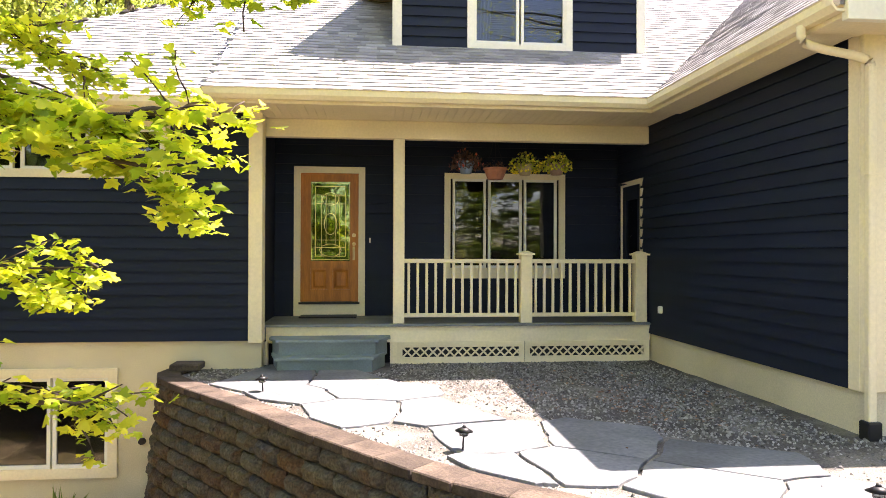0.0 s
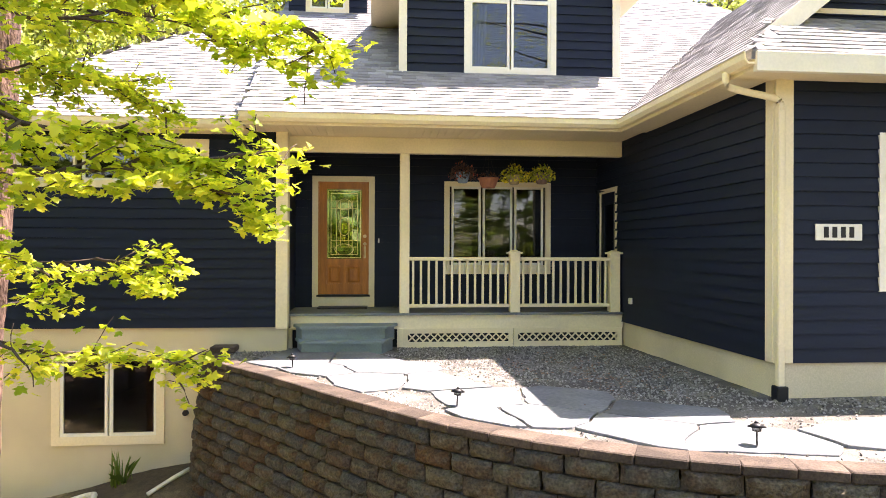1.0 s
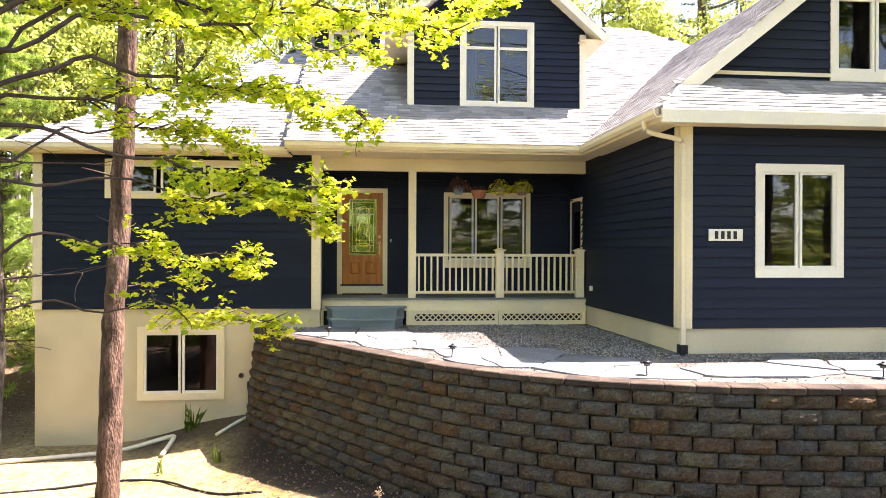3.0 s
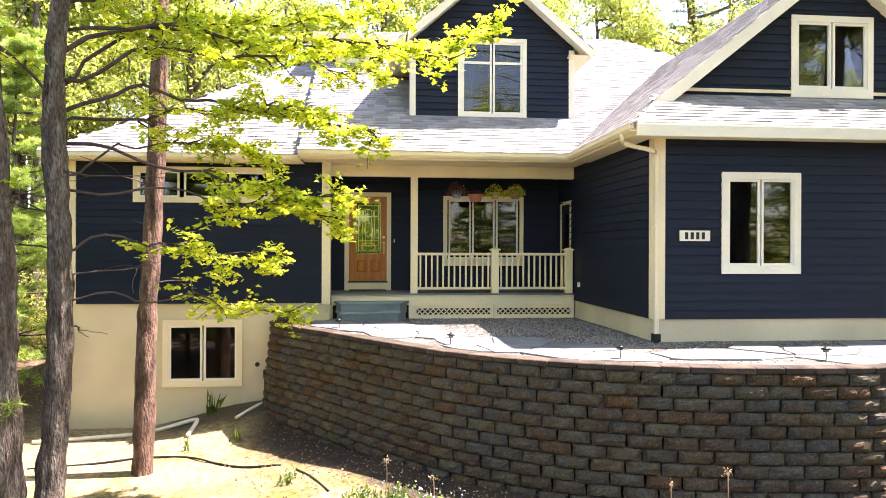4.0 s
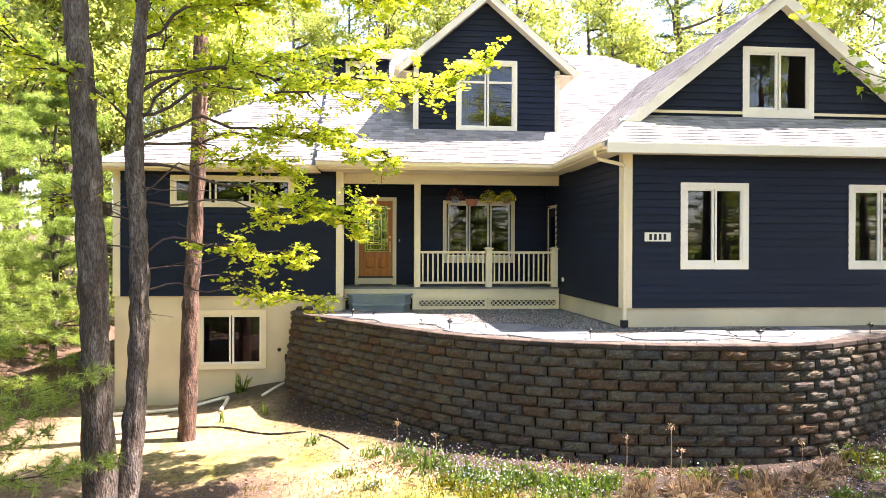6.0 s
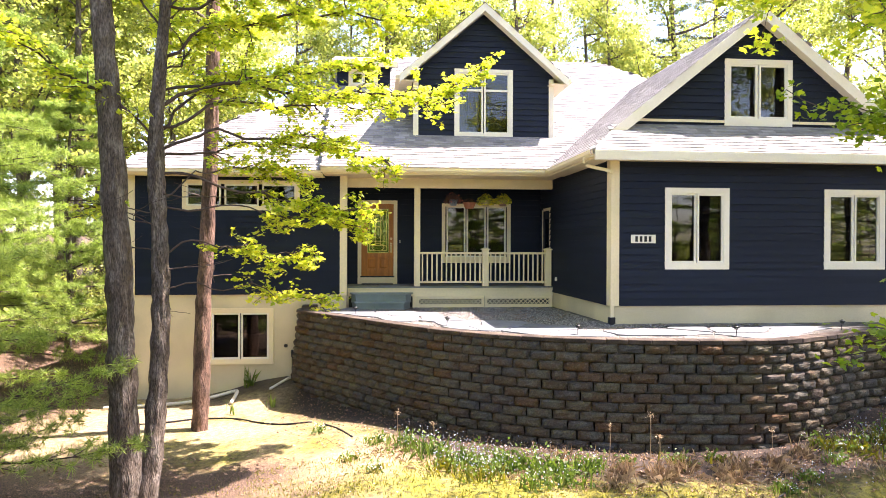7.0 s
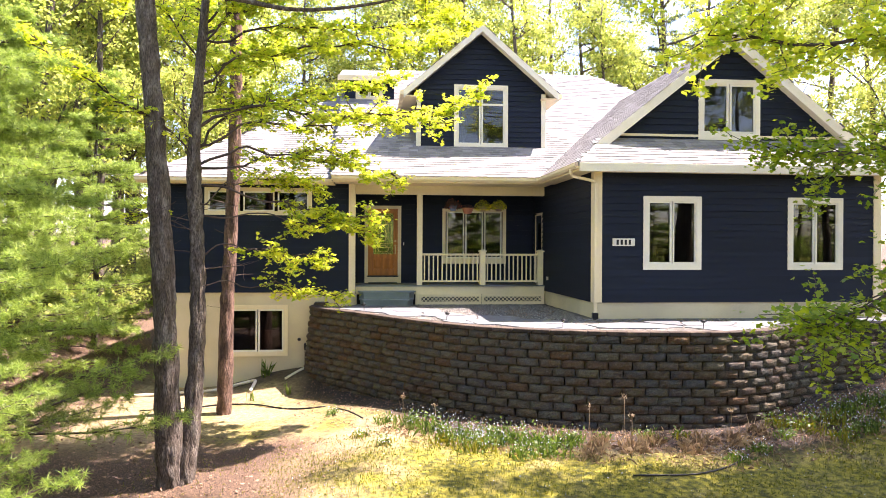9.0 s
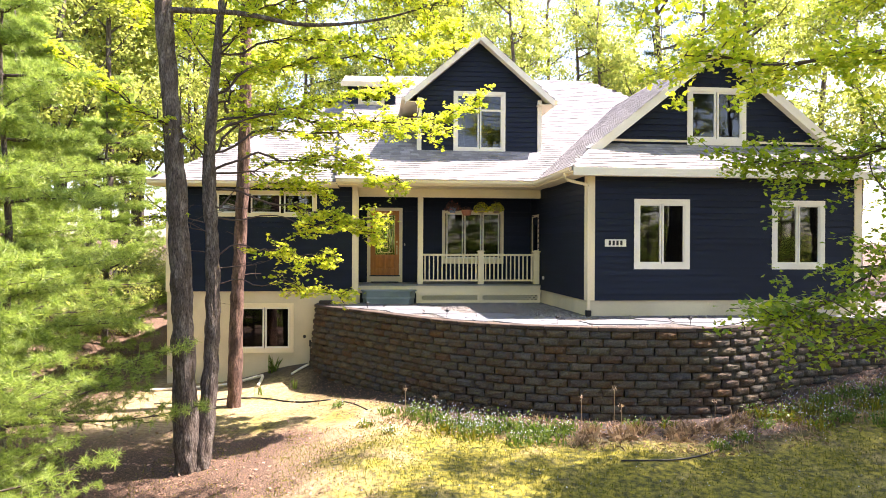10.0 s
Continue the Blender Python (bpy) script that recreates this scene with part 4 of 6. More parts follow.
TOP_BOUGH = curve_points([(-3.58, -9.15, 5.95), (-2.2, -9.4, 5.85), (-1.0, -9.6, 5.62), (0.3, -9.8, 5.70), (1.5, -9.9, 6.05)], 7)
twig_mesh("bough", [(TOP_BOUGH, [0.06 - 0.0017 * i for i in range(len(TOP_BOUGH))])], BARK, tree_a, 8)

tree_c = thing("red_pine_tree", "slim tree with reddish scaly bark", "tree")
_, _, v, f = bole("c", [(-3.21, -4.68, -2.8), (-3.20, -4.66, -2.2), (-3.16, -4.6, 0.0), (-3.10, -4.56, 1.5), (-3.02, -4.5, 4.0), (-2.98, -4.45, 7.0), (-2.9, -4.4, 13)], [0.23, 0.175, 0.155, 0.15, 0.145, 0.13, 0.08], BARK_RED, "")
raw("trunk", v, f, BARK_RED, tree_c, "", True)

rs = random.Random(19)
for z, w in ((0.9, 0.4), (1.9, 2.7), (2.6, 3.9), (3.4, 5.4), (4.6, 0.9)):
    q, r = limb(rs, (-3.12, -4.56, z), (math.cos(w), math.sin(w), 0.25), rs.uniform(0.3, 0.7), 0.018, 0.2, 0.0, 5)
    twig_mesh("dead_stub", [(q, r)], TWIG, tree_c)

maple = thing("maple_tree", "young maple with spreading boughs of yellow-green spring leaves", "tree")
_, _, v, f = bole("b", [(-2.93, -9.15, -2.9), (-2.92, -9.1, -2.4), (-2.83, -8.9, -1.2), (-2.80, -8.75, 0.3), (-2.82, -8.7, 1.5), (-2.88, -8.7, 2.7), (-2.86, -8.72, 3.8), (-2.75, -8.7, 5.2), (-2.6, -8.6, 7.5)], [0.23, 0.165, 0.142, 0.128, 0.120, 0.118, 0.100, 0.08, 0.04], BARK, "")
raw("trunk", v, f, BARK, maple, "", True)
rng, nr = random.Random(11), np.random.default_rng(11)
# main boughs: way points from the trunk to the tip, thickness, leaf count
BOUGHS = [
    ([(-2.85, -8.7, 2.75), (-2.3, -8.5, 2.75), (-1.4, -8.1, 2.45), (-0.6, -7.7, 2.3), (0.32, -7.5, 2.25)], 0.05, 420),
    ([(-2.82, -8.7, 1.55), (-2.2, -8.2, 1.65), (-1.6, -7.3, 1.5), (-0.65, -6.2, 1.28)], 0.035, 330),
    ([(-2.82, -8.7, 1.0), (-2.0, -8.1, 0.95), (-1.3, -7.3, 0.85), (-0.5, -6.7, 0.60)], 0.028, 230),
    ([(-2.88, -8.7, 2.95), (-2.2, -8.3, 3.4), (-1.2, -7.9, 3.35), (-0.3, -7.8, 3.3), (0.7, -8.0, 2.95)], 0.055, 430),
    ([(-2.86, -8.7, 3.7), (-2.0, -8.2, 4.3), (-0.7, -7.4, 4.2), (0.7, -6.7, 4.5), (1.9, -6.4, 4.6), (2.75, -6.3, 5.2)], 0.06, 700),
    ([(-2.82, -8.7, 4.5), (-1.8, -8.4, 5.2), (-0.5, -7.9, 5.5), (1.0, -7.4, 5.7), (2.3, -7.0, 6.3)], 0.055, 800),
    ([(-2.7, -8.7, 5.4), (-1.6, -8.6, 6.2), (-0.3, -8.2, 6.8), (1.2, -7.8, 7.2)], 0.05, 700),
    ([(-2.86, -8.7, 3.4), (-2.3, -7.6, 4.3), (-1.5, -6.4, 4.8), (-0.4, -5.6, 5.2), (0.7, -5.2, 5.6)], 0.05, 700),
    ([(-2.6, -8.6, 6.4), (-1.8, -7.6, 7.2), (-0.7, -6.8, 7.7), (0.5, -6.2, 8.0)], 0.045, 600),
    ([(-2.86, -8.72, 3.2), (-3.4, -9.3, 3.7), (-4.1, -9.8, 4.3), (-4.9, -10.0, 4.7)], 0.04, 380),
    ([(-2.8, -8.7, 4.9), (-3.5, -8.6, 5.8), (-4.4, -8.4, 6.4), (-5.2, -8.0, 6.9)], 0.04, 450),
    ([(-2.84, -8.7, 2.3), (-2.6, -8.0, 2.7), (-2.2, -7.0, 3.0), (-1.5, -6.3, 3.0), (-0.9, -5.9, 2.9)], 0.035, 380),
    ([(-2.75, -8.7, 5.0), (-2.2, -8.9, 5.8), (-1.2, -9.3, 6.2), (0.2, -9.6, 6.2), (1.4, -9.9, 6.0)], 0.04, 480),
    ([(-2.75, -8.7, 5.6), (-1.9, -7.9, 7.0), (-0.9, -7.2, 8.2), (0.2, -6.8, 9.0)], 0.045, 700),
    ([(-2.7, -8.65, 6.2), (-2.4, -7.6, 7.8), (-1.9, -6.6, 9.0), (-1.2, -5.8, 9.8)], 0.045, 700),
    ([(-2.6, -8.6, 7.0), (-1.4, -9.0, 8.0), (0.0, -9.4, 8.4), (1.6, -9.6, 8.4)], 0.04, 600),
    ([(-2.82, -8.7, 4.2), (-2.5, -7.4, 5.2), (-2.2, -6.0, 5.9), (-2.0, -4.8, 6.4)], 0.04, 600),
    ([(-2.82, -8.7, 4.6), (-3.0, -7.6, 5.6), (-3.3, -6.4, 6.6), (-3.7, -5.4, 7.4)], 0.04, 500),
    ([(-2.7, -8.7, 5.3), (-1.4, -7.6, 5.9), (-0.2, -6.6, 6.3), (1.1, -5.9, 6.6), (2.0, -5.6, 6.9)], 0.05, 700),
    ([(-2.86, -8.7, 3.9), (-1.5, -7.2, 4.6), (-0.2, -6.0, 4.5), (0.9, -5.3, 4.4)], 0.05, 520),
    ([(-2.85, -8.7, 2.9), (-1.8, -7.0, 3.4), (-0.9, -5.9, 3.8), (-0.1, -5.2, 3.8)], 0.045, 420),
    ([(-2.86, -8.7, 3.5), (-1.7, -8.3, 3.9), (-0.5, -8.0, 4.0), (0.8, -7.8, 4.2), (1.7, -7.6, 4.1)], 0.05, 480),
    ([(-2.84, -8.7, 2.2), (-1.8, -8.3, 2.2), (-0.8, -7.9, 2.0), (0.22, -7.6, 1.90)], 0.035, 330),
    ([(-2.86, -8.7, 1.9), (-3.3, -8.9, 2.2), (-3.9, -9.0, 2.2)], 0.02, 60),
]
ways, tips = [], []
for pts, r, count in BOUGHS:
    path = curve_points(pts, 6)
    path = [p + Vector((noise.noise(p * 1.7), noise.noise(p * 1.7 + Vector((5, 0, 0))), noise.noise(p * 1.7 + Vector((0, 9, 0))))) * 0.20 for p in path]
    n = len(path)
    ways.append((path, [max(r * 0.50 * (1 - 0.78 * i / (n - 1)), 0.007) for i in range(n)]))
    spots = []
    for i in range(n // 2 if pts[-1][2] < 3.2 else n // 6, n):
        for _ in range(2):
            d = (path[i] - path[i - 1]).normalized()
            side = Vector((rng.uniform(-1, 1), rng.uniform(-1, 1), rng.uniform(-0.30, 0.35)))
            q, rr = limb(rng, path[i], d * 0.8 + side, rng.uniform(0.25, 0.72) * (1.1 - 0.5 * i / n), 0.015, 0.34, -0.02, 6)
            ways.append((q, rr))
            spots += [(p, 0.15 + 0.22 * k) for k, p in enumerate(q[1:])]
            if rng.random() < 0.6:
                q2, r2 = limb(rng, q[3], Vector((rng.uniform(-1, 1), rng.uniform(-1, 1), rng.uniform(-0.5, 0.5))), 0.35, 0.006, 0.3, -0.02, 4)
                ways.append((q2, r2))
                spots += [(p, 0.9) for p in q2[1:]]
    w = np.array([s[1] for s in spots])
    pick = nr.choice(len(spots), int(count * (2.5 if pts[-1][2] < 3.6 else 2.3 if pts[-1][2] < 5.0 else 3.0)), p=w / w.sum())
    for k in pick:
        tips.append(tuple(spots[k][0] + Vector((rng.gauss(0, 0.06), rng.gauss(0, 0.06), rng.gauss(-0.02, 0.022)))))
twig_mesh("bough", ways, TWIG, maple, 6)
leaf_mesh("leaves", tips, 0.082, LOBES, MAPLE, maple, nr, 0.68, 0.35)
# its upper crown, added above the view to dapple the ground on the left
hw, hp = [], []
for i in range(22):
    w = -1.0 + 0.095 * i
    q, rr = limb(rng, (-2.6, -8.6, 7.3 + (i % 6) * 0.35), (math.cos(w), math.sin(w) * 0.6, 0.42 - (i % 3) * 0.1), rng.uniform(4.0, 7.2), 0.04, 0.12, -0.012, 10)
    hw.append((q, rr))
    hp += [p for p in q[3:] if p.z > 7.6]
twig_mesh("high_limb", hw, BARK, maple, 5)
leaf_mesh("crown", clumped(nr, np.array([tuple(p) for p in hp]), 21000, 130, 0.55, 0.28), 0.13, OVAL, MAPLE, maple, nr, 0.6)
# bare dead twigs low on the trunk
dead = []
for z0, w in ((1.2, 0.3), (1.9, 2.8), (2.1, 3.6), (0.6, 0.9), (2.4, 0.2), (1.5, 3.2)):
    q, r = limb(rng, (-2.84, -8.72, z0), (math.cos(w), math.sin(w), 0.1), 1.2, 0.013, 0.35, 0.02)
    dead.append((q, r))
    for k in (2, 4, 5):
        dead.append(limb(rng, q[k], (rng.uniform(-1, 1), rng.uniform(-1, 1), rng.uniform(-0.4, 0.6)), 0.5, 0.006, 0.4, 0.02, 5))
twig_mesh("dead_twig", dead, TWIG, maple, 5)

# maple at the drive side, trunk beyond the view, boughs reaching in
tree_r = thing("maple_tree", "broad maple whose green boughs hang over the lawn", "tree")
_, _, v, f = bole("r", [(9.6, -15.6, -2.6), (9.55, -15.6, 0), (9.4, -15.5, 3), (9.3, -15.5, 6), (9.2, -15.4, 10)], [0.30, 0.22, 0.2, 0.17, 0.08], BARK, "")
raw("trunk", v, f, BARK, tree_r, "", True)
BOUGHS_R = [
    ([(9.4, -15.5, 2.0), (8.0, -15.2, 2.2), (6.6, -14.9, 1.9), (5.2, -14.8, 1.5), (4.2, -14.9, 1.0), (3.6, -15.0, 0.85)], 0.05, 560),
    ([(9.4, -15.5, 2.6), (8.0, -15.0, 3.0), (6.4, -14.6, 2.9), (5.2, -14.4, 2.75), (4.2, -14.4, 2.65)], 0.05, 560),
    ([(9.4, -15.5, 3.2), (7.8, -15.0, 3.9), (6.0, -14.6, 4.0), (4.6, -14.3, 3.9), (3.2, -14.2, 3.95)], 0.055, 560),
    ([(9.3, -15.5, 4.0), (7.6, -15.2, 5.0), (5.8, -14.9, 5.2), (4.0, -14.6, 5.2), (2.8, -14.4, 4.9)], 0.05, 560),
    ([(9.4, -15.5, 1.4), (8.2, -15.3, 1.2), (6.8, -15.2, 1.2), (5.6, -15.2, 0.95), (4.9, -15.3, 0.8)], 0.04, 380),
    ([(9.3, -15.5, 4.6), (7.8, -16.0, 5.6), (6.0, -16.4, 5.9), (4.2, -16.6, 5.9)], 0.05, 520),
    ([(9.3, -15.5, 5.4), (8.0, -14.4, 6.4), (6.4, -13.3, 6.9), (5.0, -12.6, 7.2)], 0.05, 620),
    ([(9.3, -15.5, 4.4), (9.0, -14.2, 5.2), (8.4, -12.6, 5.6), (7.8, -11.4, 5.8)], 0.05, 420),
    ([(9.3, -15.5, 5.8), (10.2, -14.6, 6.6), (11.0, -13.6, 7.0), (11.4, -12.4, 7.4)], 0.05, 520),
    ([(9.3, -15.5, 6.4), (8.4, -16.6, 7.4), (7.0, -17.4, 8.0), (5.4, -18.0, 8.4)], 0.05, 620),
]
ways, tips = [], []
for pts, r, count in BOUGHS_R:
    pts = [(9.4 + (x - 9.4) * (0.80 if pts[0][2] < 2.1 else 0.88), y, z) for x, y, z in pts]
    path = curve_points(pts, 6)
    path = [p + Vector((noise.noise(p * 1.5), noise.noise(p * 1.5 + Vector((5, 0, 0))), noise.noise(p * 1.5 + Vector((0, 9, 0))))) * 0.1 for p in path]
    n = len(path)
    ways.append((path, [max(r * (1 - 0.88 * i / (n - 1)), 0.005) for i in range(n)]))
    spots = []
    for i in range(n // 4, n):
        for _ in range(2):
            q, rr = limb(rng, path[i], (path[i] - path[i - 1]).normalized() * 0.7 + Vector((rng.uniform(-1, 1), rng.uniform(-1, 1), rng.uniform(-0.7, 0.5))), rng.uniform(0.4, 1.0), 0.010, 0.3, -0.02, 5)
            ways.append((q, rr))
            spots += q[1:]
    for k in nr.integers(0, len(spots), int(count * 5.0)):
        tips.append(tuple(spots[k] + Vector((rng.gauss(0, 0.08), rng.gauss(0, 0.08), rng.gauss(-0.02, 0.05)))))
twig_mesh("bough", ways, TWIG, tree_r, 6)
crown_ways, high = [], []
for i in range(26):
    w = i * 2.4
    z = 6.6 + (i % 9) * 0.45
    q, rr = limb(rng, (9.25, -15.45, z), (math.cos(w), math.sin(w), 0.25), rng.uniform(4.2, 6.6), 0.05, 0.14, 0.0, 9)
    crown_ways.append((q, rr))
    high += [p for p in q[2:] if p.z > 6.2]
for k in nr.integers(0, len(high), 6500):
    tips.append(tuple(high[k] + Vector((rng.gauss(0, 0.45), rng.gauss(0, 0.45), rng.gauss(0.1, 0.22)))))
twig_mesh("high_limb", crown_ways, BARK, tree_r, 6)
# low leaves get the copy coloured for shade, high ones the bright leaf
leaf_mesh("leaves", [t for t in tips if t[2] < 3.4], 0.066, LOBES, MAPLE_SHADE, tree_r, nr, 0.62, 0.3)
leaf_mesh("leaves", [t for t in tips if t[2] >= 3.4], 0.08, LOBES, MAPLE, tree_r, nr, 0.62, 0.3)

# shade trees by the drive, unseen, added to dapple the lawn: bare boles, high crowns
for sx, sy, seed in ((13.4, -11.3, 41), (11.0, -13.0, 43), (18.2, -8.6, 47)):
    rs, ns = random.Random(seed), np.random.default_rng(seed)
    shade = thing("shade_tree", "unseen tall deciduous tree with a high crown, added to shade the lawn", "tree")
    _, _, v, f = bole("s", [(sx, sy, -2.2), (sx, sy, 2), (sx + 0.2, sy, 9), (sx + 0.1, sy, 17)], [0.34, 0.26, 0.21, 0.06], BARK, "")
    raw("trunk", v, f, BARK, shade, "", True)
    sw, sp = [], []
    for i in range(22):
        q, rr = limb(rs, (sx + 0.15, sy, 7.6 + (i % 8) * 1.1), (math.cos(i * 2.4), math.sin(i * 2.4), 0.25), rs.uniform(2.5, 4.3), 0.06, 0.16, 0.0, 9)
        sw.append((q, rr))
        sp += [p for p in q[2:] if p.z > 7.2]
    twig_mesh("limb", sw, BARK, shade, 5)
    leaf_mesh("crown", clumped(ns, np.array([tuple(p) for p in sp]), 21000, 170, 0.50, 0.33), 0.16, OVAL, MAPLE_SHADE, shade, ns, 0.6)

# pines at the edge of the yard
near_pine = pine_tree("white_pine", 3, 9.0, 0.10, 0.9, 2.7, PINE, "young white pine with soft bright green needles", 24, 16, 0.15, wide=1.6, tufts=32)
plant(near_pine, -5.6, -10.6, 0, 1.0, True)
plant(near_pine, -9.0, -5.4, 70, 1.15)
plant(near_pine, -4.7, -14.2, 130, 0.75)
plant(near_pine, -5.2, -13.0, 20, 0.6)
plant(near_pine, -8.6, -12.2, 40, 1.1)
plant(near_pine, -9.2, 3.2, 140, 1.1)
plant(near_pine, -14.5, -4.0, 90, 1.4)
plant(near_pine, -9.6, -2.2, 200, 1.2)
plant(near_pine, -11.5, -9.0, 300, 1.3)
plant(near_pine, -12.5, 3.5, 20, 1.3)

# woods
oak = forest_tree("woodland_tree", 5, 17.0, 0.22, 0.22, 4.4, 15000, 0.16, WOODS, BARK, "tall woodland tree in fresh yellow-green leaf")
plant(oak, 13.0, 17.0, 0, 1.0, True)
ash = forest_tree("woodland_tree", 8, 19.0, 0.20, 0.35, 3.8, 9000, 0.155, WOODS, BARK, "slender woodland tree with thin spring foliage", limbs=14)
plant(ash, 4.0, 19.0, 0, 1.0, True)
bare = forest_tree("woodland_tree", 13, 20.0, 0.19, 0.45, 2.6, 2200, 0.12, WOODS, BARK, "almost bare grey woodland tree", limbs=14)
plant(bare, -1.0, 22.0, 0, 1.0, True)
far_pine = pine_tree("woodland_pine", 21, 18.0, 0.2, 4.0, 3.2, DARKPINE, "tall dark woodland pine", 9, 15, 0.26, 1.8, tufts=16)
plant(far_pine, 19.0, 22.0, 0, 1.0, True)
rng = random.Random(77)
kinds = [oak, ash, bare, far_pine]
SPOTS = [(-13, 16.5, 0), (-16, 21, 0), (-11.5, 13, 0), (-18, 17, 3), (-10, 18, 1), (-20, 24, 0), (-10.5, 9, 1), (-12, 6, 0), (-15, 8.5, 2), (-13.5, 14, 0), (-7.5, 15, 0), (-4, 20, 0), (19.5, 12.5, 0), (26, 13, 0), (12, 19.5, 0), (5.5, 21, 0), (-8, 26, 0), (-18, 20, 0), (2, 24, 0), (-21, 0.5, 0), (-18, -10, 0), (-6, 18, 1), (1.5, 16.5, 1), (8.2, 16.5, 0), (10.5, 22, 1), (16.5, 15, 0), (22, 18, 0), (6, 26, 0), (-2.5, 27, 0), (13, 27, 2), (17, 29, 3), (24, 26, 3), (27, 18, 2), (30, 25, 0), (-10, 22, 2), (-14, 17, 1), (-9, 12, 0), (-13, 10, 1), (-17, 13, 0), (-20, 6, 3), (-16, 4, 2), (-19, -1, 1), (-22, -6, 0), (-17, -7, 3), (-25, 3, 0), (-24, 13, 3), (-28, -2, 1), (-30, 10, 0), (-5, 32, 3), (9, 33, 0), (0, 36, 1), (20, 36, 0), (-16, 28, 0), (-24, 24, 0), (30, 10, 1), (24, 8, 0), (33, 2, 0), (27, -2, 1), (36, 16, 3), (22, 2, 2), (4, 29, 2), (-12, 34, 1), (28, 34, 1), (-14, -13, 1), (-19, -14, 0)]
for x, y, k in SPOTS:
    plant(kinds[k], x + rng.uniform(-0.8, 0.8), y + rng.uniform(-0.8, 0.8), rng.uniform(0, 360), rng.uniform(0.85, 1.2) * (1.3 if y > 14 else 1.0))
for i in range(34):
    x, y = -30 + i * 1.9, -31 - 6 * rng.random() - (3 if i % 2 else 0)
    plant((near_pine, far_pine, near_pine, bare)[i % 4], x, y, rng.uniform(0, 360), (1.0, 0.42, 1.25, 0.8)[i % 4])
# trees behind the camera and beside the drive, seen in the panes and as shade on the lawn
for x, y, k in ((-12, -36, 2), (-5, -38, 2), (2, -37, 2), (9, -38, 2), (16, -35, 2), (-18, -27, 1), (22, -33, 3), (6, -42, 2), (-9, -42, 1), (15, -41, 1), (26, -24, 0), (18.5, -13.5, 1), (17.0, -19.0, 0), (19, -8.5, 2), (18.0, -15.5, 1), (21.5, -10.0, 0)):
    plant(kinds[k], x, y, rng.uniform(0, 360), rng.uniform(0.8, 0.95))
for i in range(30):
    plant(oak, -46 + i * 3.1 + rng.uniform(-1, 1), -46 - 6 * (i % 2) - rng.uniform(0, 3), rng.uniform(0, 360), rng.uniform(0.52, 0.68))


# ---- porch things ----
def prism(bm, poly, z0, z1, top_in=0.0):
    """An upright solid on an outline; its top edge may draw in a little."""
    n = len(poly)
    cx, cy = sum(p[0] for p in poly) / n, sum(p[1] for p in poly) / n
    lo = [bm.verts.new((x, y, z0)) for x, y in poly]
    mid = [bm.verts.new((x, y, z1 - top_in)) for x, y in poly] if top_in else lo
    hi = []
    for x, y in poly:
        d = math.hypot(x - cx, y - cy) or 1
        k = 1 - top_in * 0.8 / d
        hi.append(bm.verts.new((cx + (x - cx) * k, cy + (y - cy) * k, z1)))
    bm.faces.new(hi)
    bm.faces.new(lo[::-1])
    for a, b in ((lo, mid), (mid, hi)) if top_in else ((lo, hi),):
        for i in range(n):
            bm.faces.new((a[i], a[(i + 1) % n], b[(i + 1) % n], b[i]))
    bmesh.ops.recalc_face_normals(bm, faces=bm.faces)


def railing(x0, x1, count, post0, post1):
    r = thing("porch_railing", "cream painted wooden railing with square balusters on the porch", "railing", (x0, -1.22, 0.512), "porch railings")
    w = x1 - x0
    part("top_rail", boxes((0, w, -0.045, 0.045, 0.865, 0.925), bevel=0.008), CREAM, r)
    part("bottom_rail", boxes((0, w, -0.03, 0.03, 0.085, 0.14), bevel=0.005), CREAM, r)
    for i in range(count):
        x = w * (i + 0.5) / count
        part("baluster", boxes((x - 0.018, x + 0.018, -0.018, 0.018, 0.14, 0.865)), CREAM, r)
    p = part("newel_post", boxes((post0 - x0, post1 - x0, -0.085, 0.085, 0.0, 0.985), bevel=0.006), CREAM, r)
    bm = boxes((post0 - x0 - 0.03, post1 - x0 + 0.03, -0.115, 0.115, 0.985, 1.012))
    c = (post0 + post1) / 2 - x0
    hexa(bm, [(c - 0.1, -0.1, 1.012), (c + 0.1, -0.1, 1.012), (c + 0.1, 0.1, 1.012), (c - 0.1, 0.1, 1.012), (c - 0.03, -0.03, 1.045), (c + 0.03, -0.03, 1.045), (c + 0.03, 0.03, 1.045), (c - 0.03, 0.03, 1.045)])
    part("post_cap", bm, CREAM, p)


railing(1.70, 3.39, 13, 3.39, 3.56)
railing(3.56, 5.115, 12, 5.115, 5.287)


